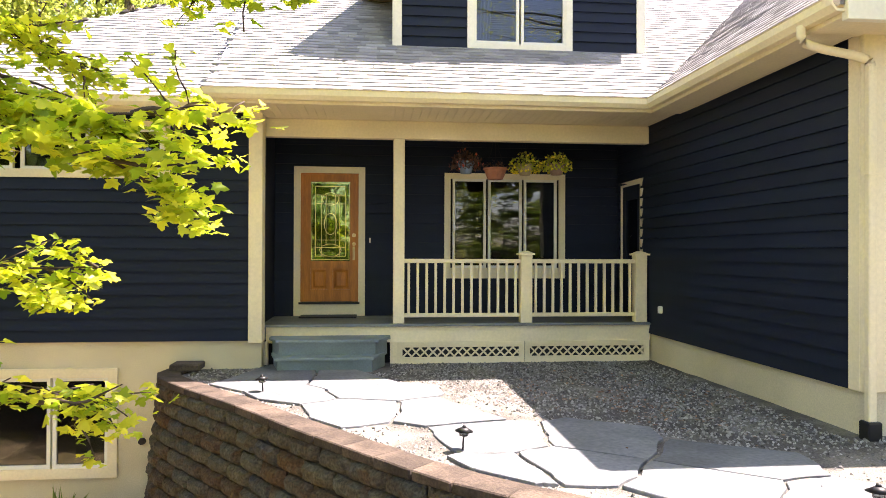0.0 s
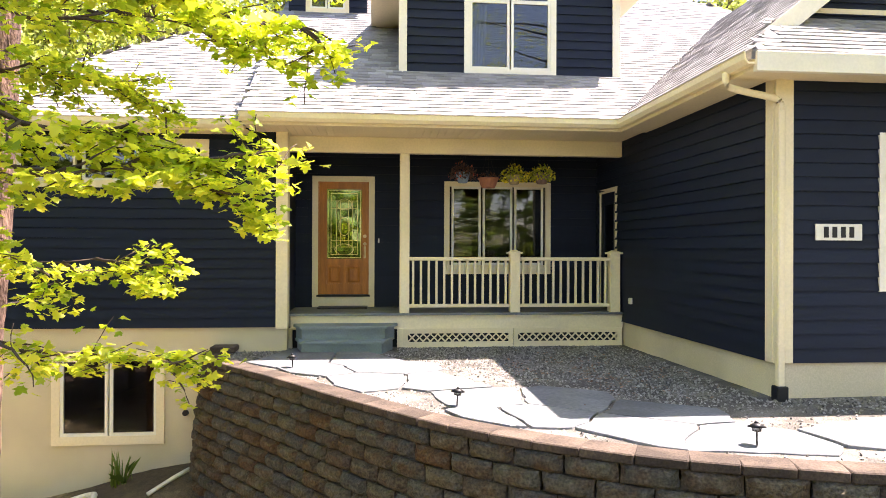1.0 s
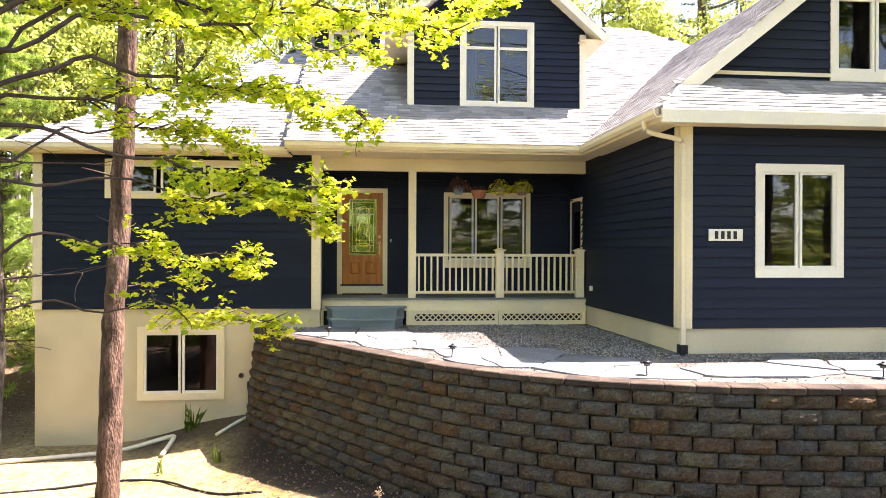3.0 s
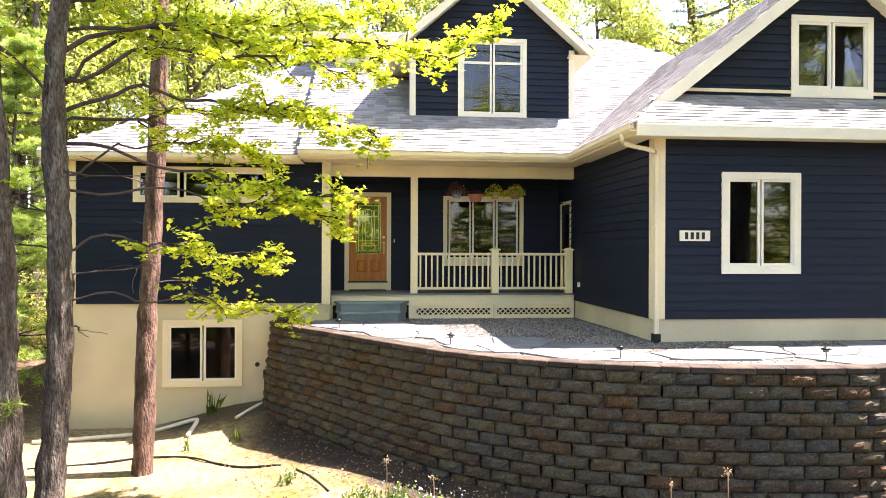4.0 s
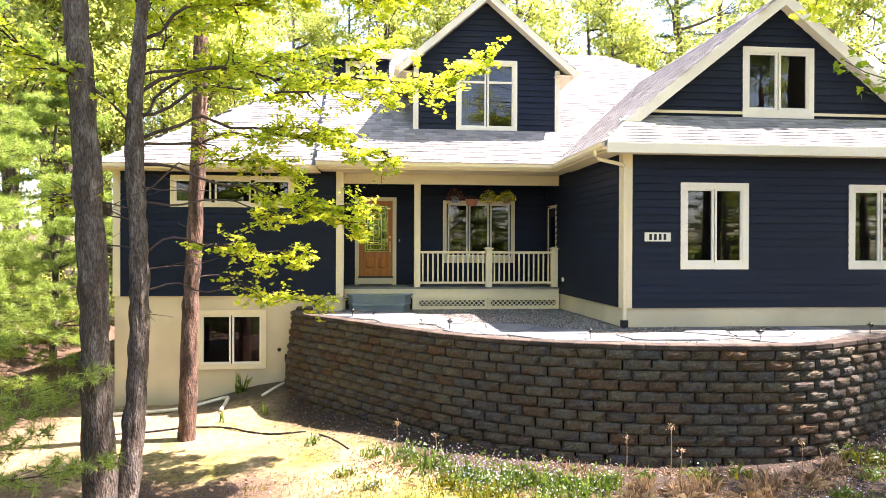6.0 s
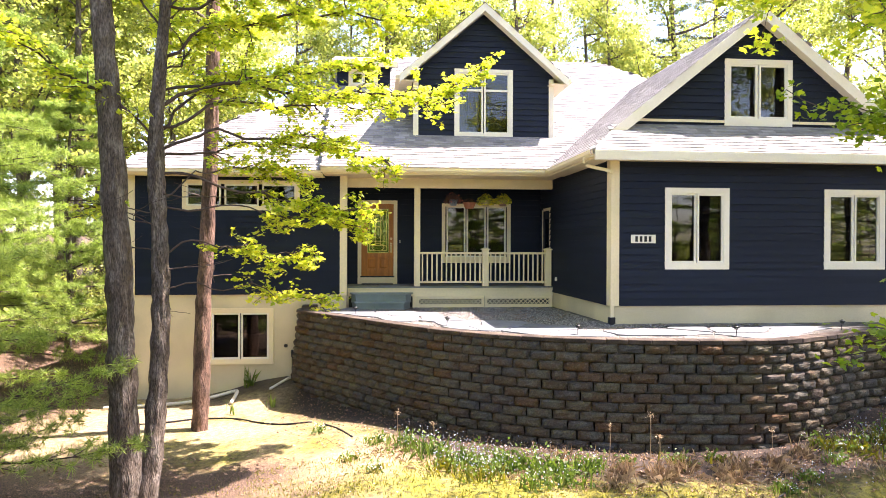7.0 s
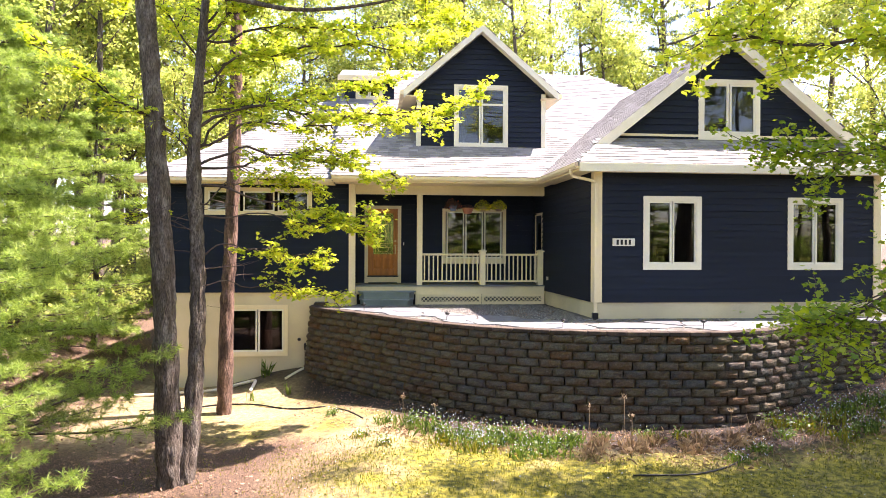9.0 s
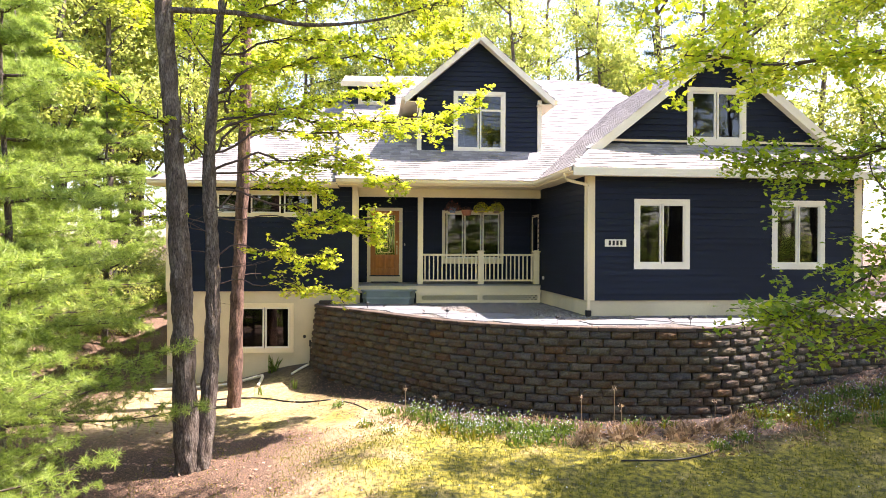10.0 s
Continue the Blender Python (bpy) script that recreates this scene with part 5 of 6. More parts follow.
def lattice(x0, x1):
    p = thing("lattice_panel", "cream lattice panel under the porch floor", "lattice", (x0, -1.30, -0.06), "lattice panels")
    w, z1 = x1 - x0, 0.31
    a, b, lo, hi = 0.075, w - 0.075, 0.095, 0.235
    bm = bmesh.new()
    ring_frame(bm, lambda u, ww, z: (u, -ww, z), 0, w, 0, z1, a, lo, z1 - hi, 0.0, 0.03)
    part("panel_frame", bm, CREAM, p)
    step, h = 0.122, hi - lo
    for k, y in ((1, -0.012), (-1, -0.004)):
        n = int((b - a) / step) + 2
        for i in range(-1, n):
            u = a + i * step
            ua, ub = (u, u + h) if k == 1 else (u + h, u)
            pa, pb = [ua, lo], [ub, hi]
            if min(ua, ub) > b - 0.01 or max(ua, ub) < a + 0.01:
                continue
            bm = bmesh.new()
            t = 0.017
            cl = lambda q: min(max(q, a - 0.005), b + 0.005)
            if min(ua, ub) < a or max(ua, ub) > b:
                ua2, ub2 = cl(ua), cl(ub)
                za = lo + abs(ua2 - ua)
                zb = hi - abs(ub2 - ub)
                pa, pb = [ua2, za], [ub2, zb]
            hexa(bm, [(pa[0] - t, y - 0.006, pa[1]), (pa[0] + t, y - 0.006, pa[1]), (pa[0] + t, y, pa[1]), (pa[0] - t, y, pa[1]), (pb[0] - t, y - 0.006, pb[1]), (pb[0] + t, y - 0.006, pb[1]), (pb[0] + t, y, pb[1]), (pb[0] - t, y, pb[1])])
            part("slat", bm, CREAM, p)


lattice(1.60, 3.435)
lattice(3.445, 5.31)

step = thing("porch_step", "blue-grey painted wooden step with cut corners below the porch", "step", (0, 0, -0.06))
bm = bmesh.new()
prism(bm, [(-0.10, -1.36), (-0.10, -1.50), (0.02, -2.00), (1.24, -2.00), (1.42, -1.50), (1.42, -1.36)], 0.0, 0.172)
part("lower_riser", bm, STEP_PAINT, step)
bm = bmesh.new()
prism(bm, [(-0.12, -1.36), (-0.12, -1.48), (0.01, -1.80), (1.29, -1.80), (1.45, -1.48), (1.45, -1.36)], 0.21, 0.382)
part("upper_riser", bm, STEP_PAINT, step)
bm = bmesh.new()
prism(bm, [(-0.13, -1.36), (-0.13, -1.50), (-0.01, -2.05), (1.27, -2.05), (1.45, -1.50), (1.45, -1.36)], 0.172, 0.21, 0.008)
part("lower_tread", bm, STEP_PAINT, step)
bm = bmesh.new()
prism(bm, [(-0.16, -1.36), (-0.16, -1.50), (-0.02, -1.86), (1.33, -1.86), (1.50, -1.50), (1.50, -1.36)], 0.382, 0.42, 0.008)
part("upper_tread", bm, STEP_PAINT, step)

mat_ob = thing("door_mat", "dark rubber door mat on the porch floor", "mat", (0.12, -0.42, 0.513))
part("mat_body", boxes((0, 0.88, 0, 0.40, 0, 0.022), bevel=0.006), DARK, mat_ob)
bell = thing("doorbell", "small white doorbell button on navy siding", "doorbell", (1.20, -0.03, 1.72))
part("button", boxes((-0.012, 0.012, -0.012, 0.01, -0.04, 0.04), bevel=0.003), VINYL, bell)
socket = thing("outdoor_socket", "grey outdoor socket box on navy siding", "socket", (5.30, -1.75, 0.73))
part("socket_box", boxes((-0.03, 0.02, -0.035, 0.035, -0.05, 0.05), bevel=0.006), VINYL, socket)

POT_BLUE = material("blue_grey_pot", (0.20, 0.26, 0.33), 0.6, 0.1, 6, 40)
POT_TERRA = material("terracotta_pot", (0.36, 0.14, 0.075), 0.8, 0.1, 6, 40)
POT_TAN = material("tan_pot", (0.42, 0.33, 0.17), 0.7, 0.1, 6, 40)
POT_BROWN = material("brown_pot", (0.30, 0.19, 0.14), 0.7, 0.1, 6, 40)
HERB = leaf_material("basket_leaf", (0.03, 0.06, 0.012), (0.10, 0.14, 0.02), 0.35)
RED_FOLIAGE = leaf_material("reddish_leaf", (0.05, 0.03, 0.02), (0.14, 0.06, 0.04), 0.35)
YELLOW = leaf_material("yellow_petal", (0.55, 0.42, 0.02), (0.8, 0.68, 0.06), 0.35)
RED = leaf_material("red_petal", (0.4, 0.05, 0.03), (0.65, 0.16, 0.08), 0.35)
LIME = leaf_material("lime_leaf", (0.22, 0.26, 0.02), (0.45, 0.45, 0.04), 0.35)
BLUE_PETAL = leaf_material("pale_blue_petal", (0.35, 0.42, 0.62), (0.72, 0.74, 0.78), 0.3)


def basket(x, z, r, tall, pot_mat, label, leaf_mat, petal, petals, spread, leaves=260, ribs=False, trail=0.0):
    """A hanging pot with its plants and three wires to a hook in the porch ceiling."""
    seed = int(x * 100)
    nr2 = np.random.default_rng(seed)
    y = -1.0
    ob = thing("hanging_basket", label, "hanging basket", (x, y, z), "hanging baskets over the railing")
    prof = [(0.62, 0.0), (0.78, 0.35), (0.94, 0.8), (1.04, 0.86), (1.06, 1.0), (0.96, 1.0), (0.9, 0.85)]
    v, f, n = [], [], 24
    for k, h in prof:
        for i in range(n):
            a = 2 * math.pi * i / n
            rr = r * k * (1 + (0.03 * (-1) ** i if ribs and h < 0.8 else 0))
            v.append((rr * math.cos(a), rr * math.sin(a), h * tall))
    for j in range(len(prof) - 1):
        for i in range(n):
            f.append((j * n + i, j * n + (i + 1) % n, (j + 1) * n + (i + 1) % n, (j + 1) * n + i))
    f.append(tuple(range(n))[::-1])
    f.append(tuple(range((len(prof) - 1) * n, len(prof) * n)))
    raw("pot", v, f, pot_mat, ob, "", not ribs)
    for i in range(3):
        a = 2 * math.pi * i / 3 + 0.4
        tube("wire", [(r * math.cos(a), r * math.sin(a), tall), (r * 0.4 * math.cos(a), r * 0.4 * math.sin(a), tall + 0.25), (0, 0, 3.36 - z)], 0.0022, DARK, ob, "", 4, 2)
    tube("hook", [(0, 0, 3.35 - z), (0.012, 0, 3.37 - z), (0, 0, 3.39 - z), (0, 0, 3.425 - z)], 0.004, DARK, ob, "", 5, 3)
    d = nr2.normal(0, 1, (leaves, 3))
    d /= np.linalg.norm(d, axis=1)[:, None]
    c = d * np.array([spread, spread, spread * 0.55]) * nr2.uniform(0.3, 1.0, (leaves, 1)) ** 0.5 + np.array([0, 0, tall * 1.15])
    c[:, 2] -= trail * (np.hypot(c[:, 0], c[:, 1]) / spread) ** 2
    leaf_mesh("foliage", c, 0.055, OVAL, leaf_mat, ob, nr2, 0.35)
    if petals:
        d = nr2.normal(0, 1, (petals, 3))
        d /= np.linalg.norm(d, axis=1)[:, None]
        c = d * np.array([spread, spread, spread * 0.6]) * 1.02 + np.array([0, 0, tall * 1.2])
        c[:, 2] -= trail * (np.hypot(c[:, 0], c[:, 1]) / spread) ** 2
        leaf_mesh("blossom", c, 0.045, [(math.cos(q) * (0.5 if k % 2 else 0.32), math.sin(q) * (0.5 if k % 2 else 0.32)) for k, q in ((k, k * math.pi / 5) for k in range(10))], petal, ob, nr2, 0.1)


basket(2.62, 2.70, 0.125, 0.18, POT_BLUE, "blue-grey hanging pot with red flowers and dark trailing leaves", RED_FOLIAGE, RED, 26, 0.25, 420, False, 0.10)
basket(3.06, 2.62, 0.175, 0.17, POT_TERRA, "ribbed terracotta hanging bowl with a few dark shoots", RED_FOLIAGE, None, 0, 0.17, 90, True, 0.0)
basket(3.51, 2.69, 0.125, 0.16, POT_TAN, "tan hanging pot full of yellow flowers", LIME, YELLOW, 110, 0.25, 300, False, 0.08)
basket(3.99, 2.70, 0.13, 0.17, POT_BROWN, "brown hanging pot with yellow-green trailing leaves", LIME, YELLOW, 60, 0.24, 420, False, 0.09)

# plaque with the number as plain bars
plaque = thing("number_plaque", "cream house plaque with four dark bars on navy siding", "sign", (5.865, -5.675, 1.675))
part("plate", boxes((0, 0.535, -0.02, 0.003, 0, 0.178), bevel=0.004), VINYL, plaque)
for i in range(4):
    part("bar", boxes((0.09 + i * 0.098, 0.145 + i * 0.098, -0.024, -0.02, 0.03, 0.148)), DARK, plaque)

spout = thing("downspout", "cream metal downspout at the wing's corner", "downspout", (0, 0, 0))
bm = boxes((5.40, 5.475, -5.765, -5.697, 0.10, 3.12), bevel=0.01)
part("pipe", bm, CREAM, spout)
tube("elbow", [(4.86, -5.66, 3.46), (4.87, -5.67, 3.33), (5.02, -5.68, 3.27), (5.28, -5.72, 3.21), (5.42, -5.73, 3.16), (5.437, -5.73, 3.06)], 0.038, CREAM, spout, "", 10, 5)
part("boot", boxes((5.37, 5.50, -5.80, -5.67, -0.05, 0.12), bevel=0.012), DARK, spout, "black plastic boot")
for z in (0.55, 2.2):
    part("strap", boxes((5.39, 5.485, -5.77, -5.69, z, z + 0.03)), CREAM, spout)


def path_light(x, y, turn):
    ob = thing("path_light", "small dark metal path light on a stake", "garden light", (x, y, -0.03), "path lights along the wall")
    tube("stake", [(0, 0, 0), (0.004, 0, 0.06), (0, 0, 0.13)], 0.008, DARK, ob, "", 6, 2)
    bm = bmesh.new()
    bmesh.ops.create_cone(bm, cap_ends=True, segments=16, radius1=0.036, radius2=0.042, depth=0.035, matrix=pose(0, 0, 0.145))
    part("lens", bm, GLASS, ob)
    bm = bmesh.new()
    bmesh.ops.create_cone(bm, cap_ends=True, segments=16, radius1=0.075, radius2=0.02, depth=0.03, matrix=pose(0, 0, 0.178))
    bmesh.ops.create_cone(bm, cap_ends=True, segments=12, radius1=0.02, radius2=0.012, depth=0.02, matrix=pose(0, 0, 0.20))
    part("cap", bm, DARK, ob, "", True)
    ob.matrix_basis = pose(x, y, -0.03, 3, -2, turn)


for x, y in ((0.05, -3.40), (1.96, -5.80), (4.22, -7.40), (7.08, -7.75), (9.7, -6.95)):
    path_light(x, y, x * 50)

# faucet riser and hose holder at the wall's foot, drain pipes, edging
tap = thing("garden_tap", "black garden tap on a short riser by the base wall", "tap", (-1.62, -1.72, 0))
hz = height(-1.62, -1.75)
tube("riser", [(0, 0, hz - 0.02), (0, 0, hz + 0.3), (0, 0, hz + 0.52)], 0.013, DARK, tap, "", 6, 2)
part("tap_head", boxes((-0.03, 0.03, -0.04, 0.03, hz + 0.50, hz + 0.68), bevel=0.012), DARK, tap)
tube("spout", [(0, 0, hz + 0.60), (0.06, -0.03, hz + 0.62), (0.10, -0.05, hz + 0.58)], 0.016, DARK, tap, "", 6, 3)
vent = thing("wall_vent", "small dark vent flap on the base wall", "vent", (-1.80, -1.61, -1.0))
bm = bmesh.new()
bmesh.ops.create_cone(bm, cap_ends=True, segments=14, radius1=0.05, radius2=0.04, depth=0.05, matrix=pose(0, 0, 0, 90))
part("flap", bm, DARK, vent)


def lay(pts, up):
    return [(x, y, height(x, y) + up) for x, y in pts]


drain = thing("drain_pipe", "white plastic drain pipe lying on the ground", "pipe")
tube("pipe", lay([(-5.9, -2.75), (-4.9, -2.5), (-3.9, -2.35), (-3.05, -2.15)], 0.04), 0.042, WHITE_PIPE, drain, "", 10)
tube("pipe_end", lay([(-3.05, -2.15), (-2.9, -2.25), (-2.88, -2.6), (-2.9, -3.0)], 0.04), 0.042, WHITE_PIPE, drain, "", 10)
drain2 = thing("drain_pipe", "white plastic drain pipe from the wall's foot", "pipe")
tube("pipe", lay([(-1.5, -1.85), (-1.75, -2.25), (-2.05, -2.6)], 0.04), 0.032, WHITE_PIPE, drain2, "", 10)
edging = thing("lawn_edging", "black plastic lawn edging half sunk in sand", "edging")
tube("strip", lay([(-5.2, -4.4), (-4.2, -4.15), (-3.4, -3.9), (-2.6, -4.0), (-2.0, -4.5), (-1.45, -5.0), (-0.8, -5.25)], 0.015), 0.020, DARK, edging, "", 6)
edging2 = thing("lawn_edging", "black plastic lawn edging half sunk in sand", "edging")
tube("strip", lay([(-0.5, -5.7), (-0.2, -6.3), (0.1, -7.0)], 0.01), 0.018, DARK, edging2, "", 6)
edging3 = thing("lawn_edging", "black plastic edging along the planting bed", "edging")
tube("strip", lay([(4.4, -10.9), (5.4, -10.95), (6.3, -10.5), (7.0, -9.9)], 0.02), 0.016, DARK, edging3, "", 6)

curtain = thing("curtain", "pale gathered curtain behind the dormer window", "curtain", (2.80, -0.58, 4.75))
cv = [(0.30 * i / 24 * (0.75 + 0.25 * z), 0.025 * math.sin(i * 1.3), 1.15 * z) for z in (0, 0.5, 1) for i in range(25)]
cf = [(j * 25 + i, j * 25 + i + 1, (j + 1) * 25 + i + 1, (j + 1) * 25 + i) for j in range(2) for i in range(24)]
raw("cloth", cv, cf, VINYL, curtain, "", True)


# ---- planting ----
nr3 = np.random.default_rng(5)
rng = random.Random(5)
DRY = leaf_material("dry_stalk", (0.12, 0.075, 0.04), (0.48, 0.36, 0.22), 0.2)
GRASS = leaf_material("grass_blade", (0.05, 0.066, 0.006), (0.23, 0.215, 0.018), 0.3)
LEAF_BROWN = leaf_material("fallen_leaf", (0.09, 0.045, 0.025), (0.34, 0.21, 0.14), 0.15, 0.8)
BLADE = [(-0.02, 0.0), (0.02, 0.0), (0.012, 0.6), (0.0, 1.0), (-0.012, 0.6)]


def blades(name, pts, size, mat, parent=None, lean=0.5, width=1.0):
    """Upright blades at the given feet."""
    n = len(pts)
    c = np.array(pts)
    yaw = nr3.uniform(0, 2 * np.pi, n)
    ln_ = nr3.normal(0, lean, n)
    s = size * nr3.uniform(0.5, 1.2, n)
    w = 0.022 * width * s / size
    side = np.stack([np.cos(yaw), np.sin(yaw), np.zeros(n)], -1)
    fw = np.stack([-np.sin(yaw), np.cos(yaw), np.zeros(n)], -1)
    mid = c + fw * (np.sin(ln_) * s * 0.4)[:, None] + np.array([0, 0, 1]) * (np.cos(ln_) * s * 0.6)[:, None]
    tip = c + fw * (np.sin(ln_) * s)[:, None] + np.array([0, 0, 1]) * (np.cos(ln_ * 1.3) * s * 0.95)[:, None]
    v = np.stack([c - side * w[:, None] * 0.5, c + side * w[:, None] * 0.5, mid + side * w[:, None] * 0.45, tip, mid - side * w[:, None] * 0.45], 1)
    return raw(name, v.reshape(-1, 3), np.arange(n * 5).reshape(n, 5).tolist(), mat, parent)


def bed_plant(x, y, size, flowers):
    """A clump of forget-me-nots: leafy stems with small pale flowers."""
    ob = thing("flower_clump", "green clump with tiny pale blue flowers in the bed", "plant", (x, y, height(x, y)), "flower clumps below the wall")
    n = int(64 * size)
    p = nr3.normal(0, 0.15 * size, (n, 3)) * np.array([1, 1, 0])
    blades("stem_tuft", p, 0.24 * size, GRASS if rng.random() < 0.25 else HERB_BED, ob, 0.5, 0.9)["kind"] = "stuff"
    c = nr3.normal(0, 0.17 * size, (n, 3)) * np.array([1, 1, 0]) + np.array([0, 0, 1]) * nr3.uniform(0.03, 0.27 * size, (n, 1))
    leaf_mesh("foliage", c, 0.07, OVAL, HERB_BED, ob, nr3, 0.4)
    if flowers:
        c = nr3.normal(0, 0.19 * size, (flowers, 3)) * np.array([1, 1, 0]) + np.array([0, 0, 1]) * nr3.uniform(0.12, 0.32, (flowers, 1)) * size
        leaf_mesh("blossom", c, 0.0095, [(math.cos(k * math.pi / 3), math.sin(k * math.pi / 3)) for k in range(6)], BLUE_PETAL, ob, nr3, 0.4)


HERB_BED = leaf_material("bed_leaf", (0.035, 0.075, 0.012), (0.13, 0.19, 0.026), 0.35)
for x, y, s, fl in ((0.55, -7.5, 0.8, 10), (1.0, -7.9, 1.1, 26), (1.4, -8.4, 1.2, 40), (1.9, -8.9, 1.3, 50), (2.3, -9.15, 1.2, 46), (2.7, -9.2, 1.3, 40), (2.1, -9.7, 1.1, 40), (3.05, -9.3, 1.2, 22), (3.5, -9.4, 1.1, 14), (3.3, -9.9, 1.0, 12), (3.9, -9.35, 0.9, 8), (1.6, -9.2, 1.0, 24), (2.8, -10.0, 0.9, 26), (5.3, -9.3, 0.8, 2), (6.4, -10.4, 0.7, 20), (7.0, -10.1, 0.7, 24), (8.3, -9.3, 1.1, 30), (8.9, -9.0, 1.2, 40), (9.5, -8.8, 1.2, 40), (10.2, -8.6, 1.2, 30), (9.2, -9.7, 1.1, 46), (10.0, -9.4, 1.2, 40), (10.9, -8.9, 1.3, 30), (11.7, -8.4, 1.2, 20), (-0.55, -6.3, 0.5, 14), (0.1, -8.3, 0.5, 20), (0.5, -9.0, 0.5, 24), (11.2, -9.8, 1.1, 30), (8.0, -8.9, 1.0, 12), (8.6, -9.9, 0.9, 16), (9.8, -10.1, 1.0, 30), (10.6, -9.4, 1.2, 30), (11.9, -9.2, 1.2, 20), (12.6, -8.8, 1.2, 16), (7.7, -9.6, 0.7, 8), (4.5, -9.1, 0.5, 0), (6.0, -9.1, 0.5, 0)):
    bed_plant(x, y, s * 1.0, int(fl * 2.0))
for x, y, s in ((-2.72, -1.95, 0.55), (-2.6, -2.0, 0.5), (-1.9, -3.4, 0.35), (-2.75, -3.6, 0.3)):
    ob = thing("iris_clump", "green sword-leaved shoots at the base wall", "plant", (x, y, height(x, y)))
    blades("leaf_fan", nr3.normal(0, 0.05, (11, 3)) * np.array([1, 1, 0]), s, HERB_BED, ob, 0.3, 1.3)["kind"] = "stuff"
for x, y, n in ((4.3, -9.6, 110), (4.75, -9.9, 130), (5.2, -9.6, 120), (5.8, -9.9, 110), (6.2, -9.5, 110), (6.8, -9.6, 90), (7.4, -9.2, 80), (4.0, -10.0, 70), (3.5, -9.0, 60)):
    ob = thing("dry_clump", "clump of pale dry stalks from last year", "plant", (x, y, height(x, y)), "dry clumps in the bed")
    blades("stalk_tuft", nr3.normal(0, 0.10, (n, 3)) * np.array([1, 1, 0]), 0.30, DRY, ob, 1.25, 0.3)["kind"] = "stuff"
for x, y, tall in ((4.86, -9.2, 0.8), (4.95, -9.35, 0.5), (0.9, -7.3, 0.5), (1.5, -8.0, 0.45), (4.3, -8.9, 0.6), (6.9, -9.2, 0.5)):
    ob = thing("seed_stalk", "tall thin stalk with a pale seed head", "plant", (x, y, height(x, y)))
    tube("stem", [(0, 0, -0.02), (0.02, 0.01, tall * 0.5), (0.01, 0, tall)], 0.006, DRY, ob, "", 5, 3)
    leaf_mesh("seed_head", nr3.normal(0, 0.022, (26, 3)) + np.array([0.01, 0, tall - 0.02]), 0.035, OVAL, DRY, ob, nr3, 0.1)


def scatter(n, x0, x1, y0, y1, keep):
    res = []
    while len(res) < n:
        x, y = rng.uniform(x0, x1), rng.uniform(y0, y1)
        if keep(x, y):
            res.append((x, y, height(x, y) + 0.004))
    return res


turf = lambda x, y: wall_gap(x, y) > 2.0 + 0.7 * noise.noise(Vector((x, y, 0))) and noise.noise(Vector((x * 0.9, y * 0.9, 3))) > rng.uniform(-0.5, 0.35) and (x > -1.5 or rng.random() < 0.25) and y < -7.5
g = blades("lawn_grass", scatter(30000, -4, 12, -16, -8, turf), 0.055, GRASS, None, 0.8, 0.45)
tagged(g, "thin short grass on mossy ground", "grass", kind="stuff")
speck = scatter(260, -1, 11, -13.5, -9.5, lambda x, y: wall_gap(x, y) > 1.4)
g = leaf_mesh("lawn_flowers", [(x, y, z + rng.uniform(0.04, 0.12)) for x, y, z in speck], 0.011, [(math.cos(k * math.pi / 3), math.sin(k * math.pi / 3)) for k in range(6)], BLUE_PETAL, None, nr3, 0.4)
tagged(g, "tiny pale flowers dotted over the lawn", "flowers")
litter = scatter(14000, -14, 1.5, -16, 6, lambda x, y: (x < -6 or y < -6.8 or (y > -4 and x < -6)) and rng.random() < smooth(1.5, -3, x) and not (-5.8 < x < 0 and y > -1.5))
g = leaf_mesh("leaf_litter", [(x, y, z + 0.012) for x, y, z in litter], 0.075, OVAL, LEAF_BROWN, None, nr3, 0.75)
tagged(g, "dry brown leaves scattered under the trees", "leaves")
litter = scatter(4200, -1.5, 12, -11, -2, lambda x, y: 0.1 < wall_gap(x, y) < 2.2)
g = leaf_mesh("bed_litter", [(x, y, z + 0.012) for x, y, z in litter], 0.05, OVAL, LEAF_BROWN, None, nr3, 0.6)
tagged(g, "dry leaves on the dark bed soil", "leaves")
straw = scatter(2600, 0.2, 12, -11.2, -7.5, lambda x, y: 0.5 < wall_gap(x, y) < 2.4 and noise.noise(Vector((x * 1.4, y * 1.4, 8))) > -0.1)
g = blades("straw", straw, 0.16, DRY, None, 1.45, 0.25)
tagged(g, "pale dry straw lying on the bed soil", "straw", kind="stuff")
drift = []
while len(drift) < 520:
    x, y = rng.gauss(3.9, 0.75), rng.gauss(-4.1, 0.8)
    if x < 5.2 and noise.noise(Vector((x * 2.2, y * 2.2, 4))) > -0.05:
        drift.append((x, y, -0.022))
g = leaf_mesh("terrace_leaves", drift, 0.05, OVAL, LEAF_BROWN, None, nr3, 0.8)
tagged(g, "small brown leaves drifted on the shaded gravel", "leaves", kind="stuff")
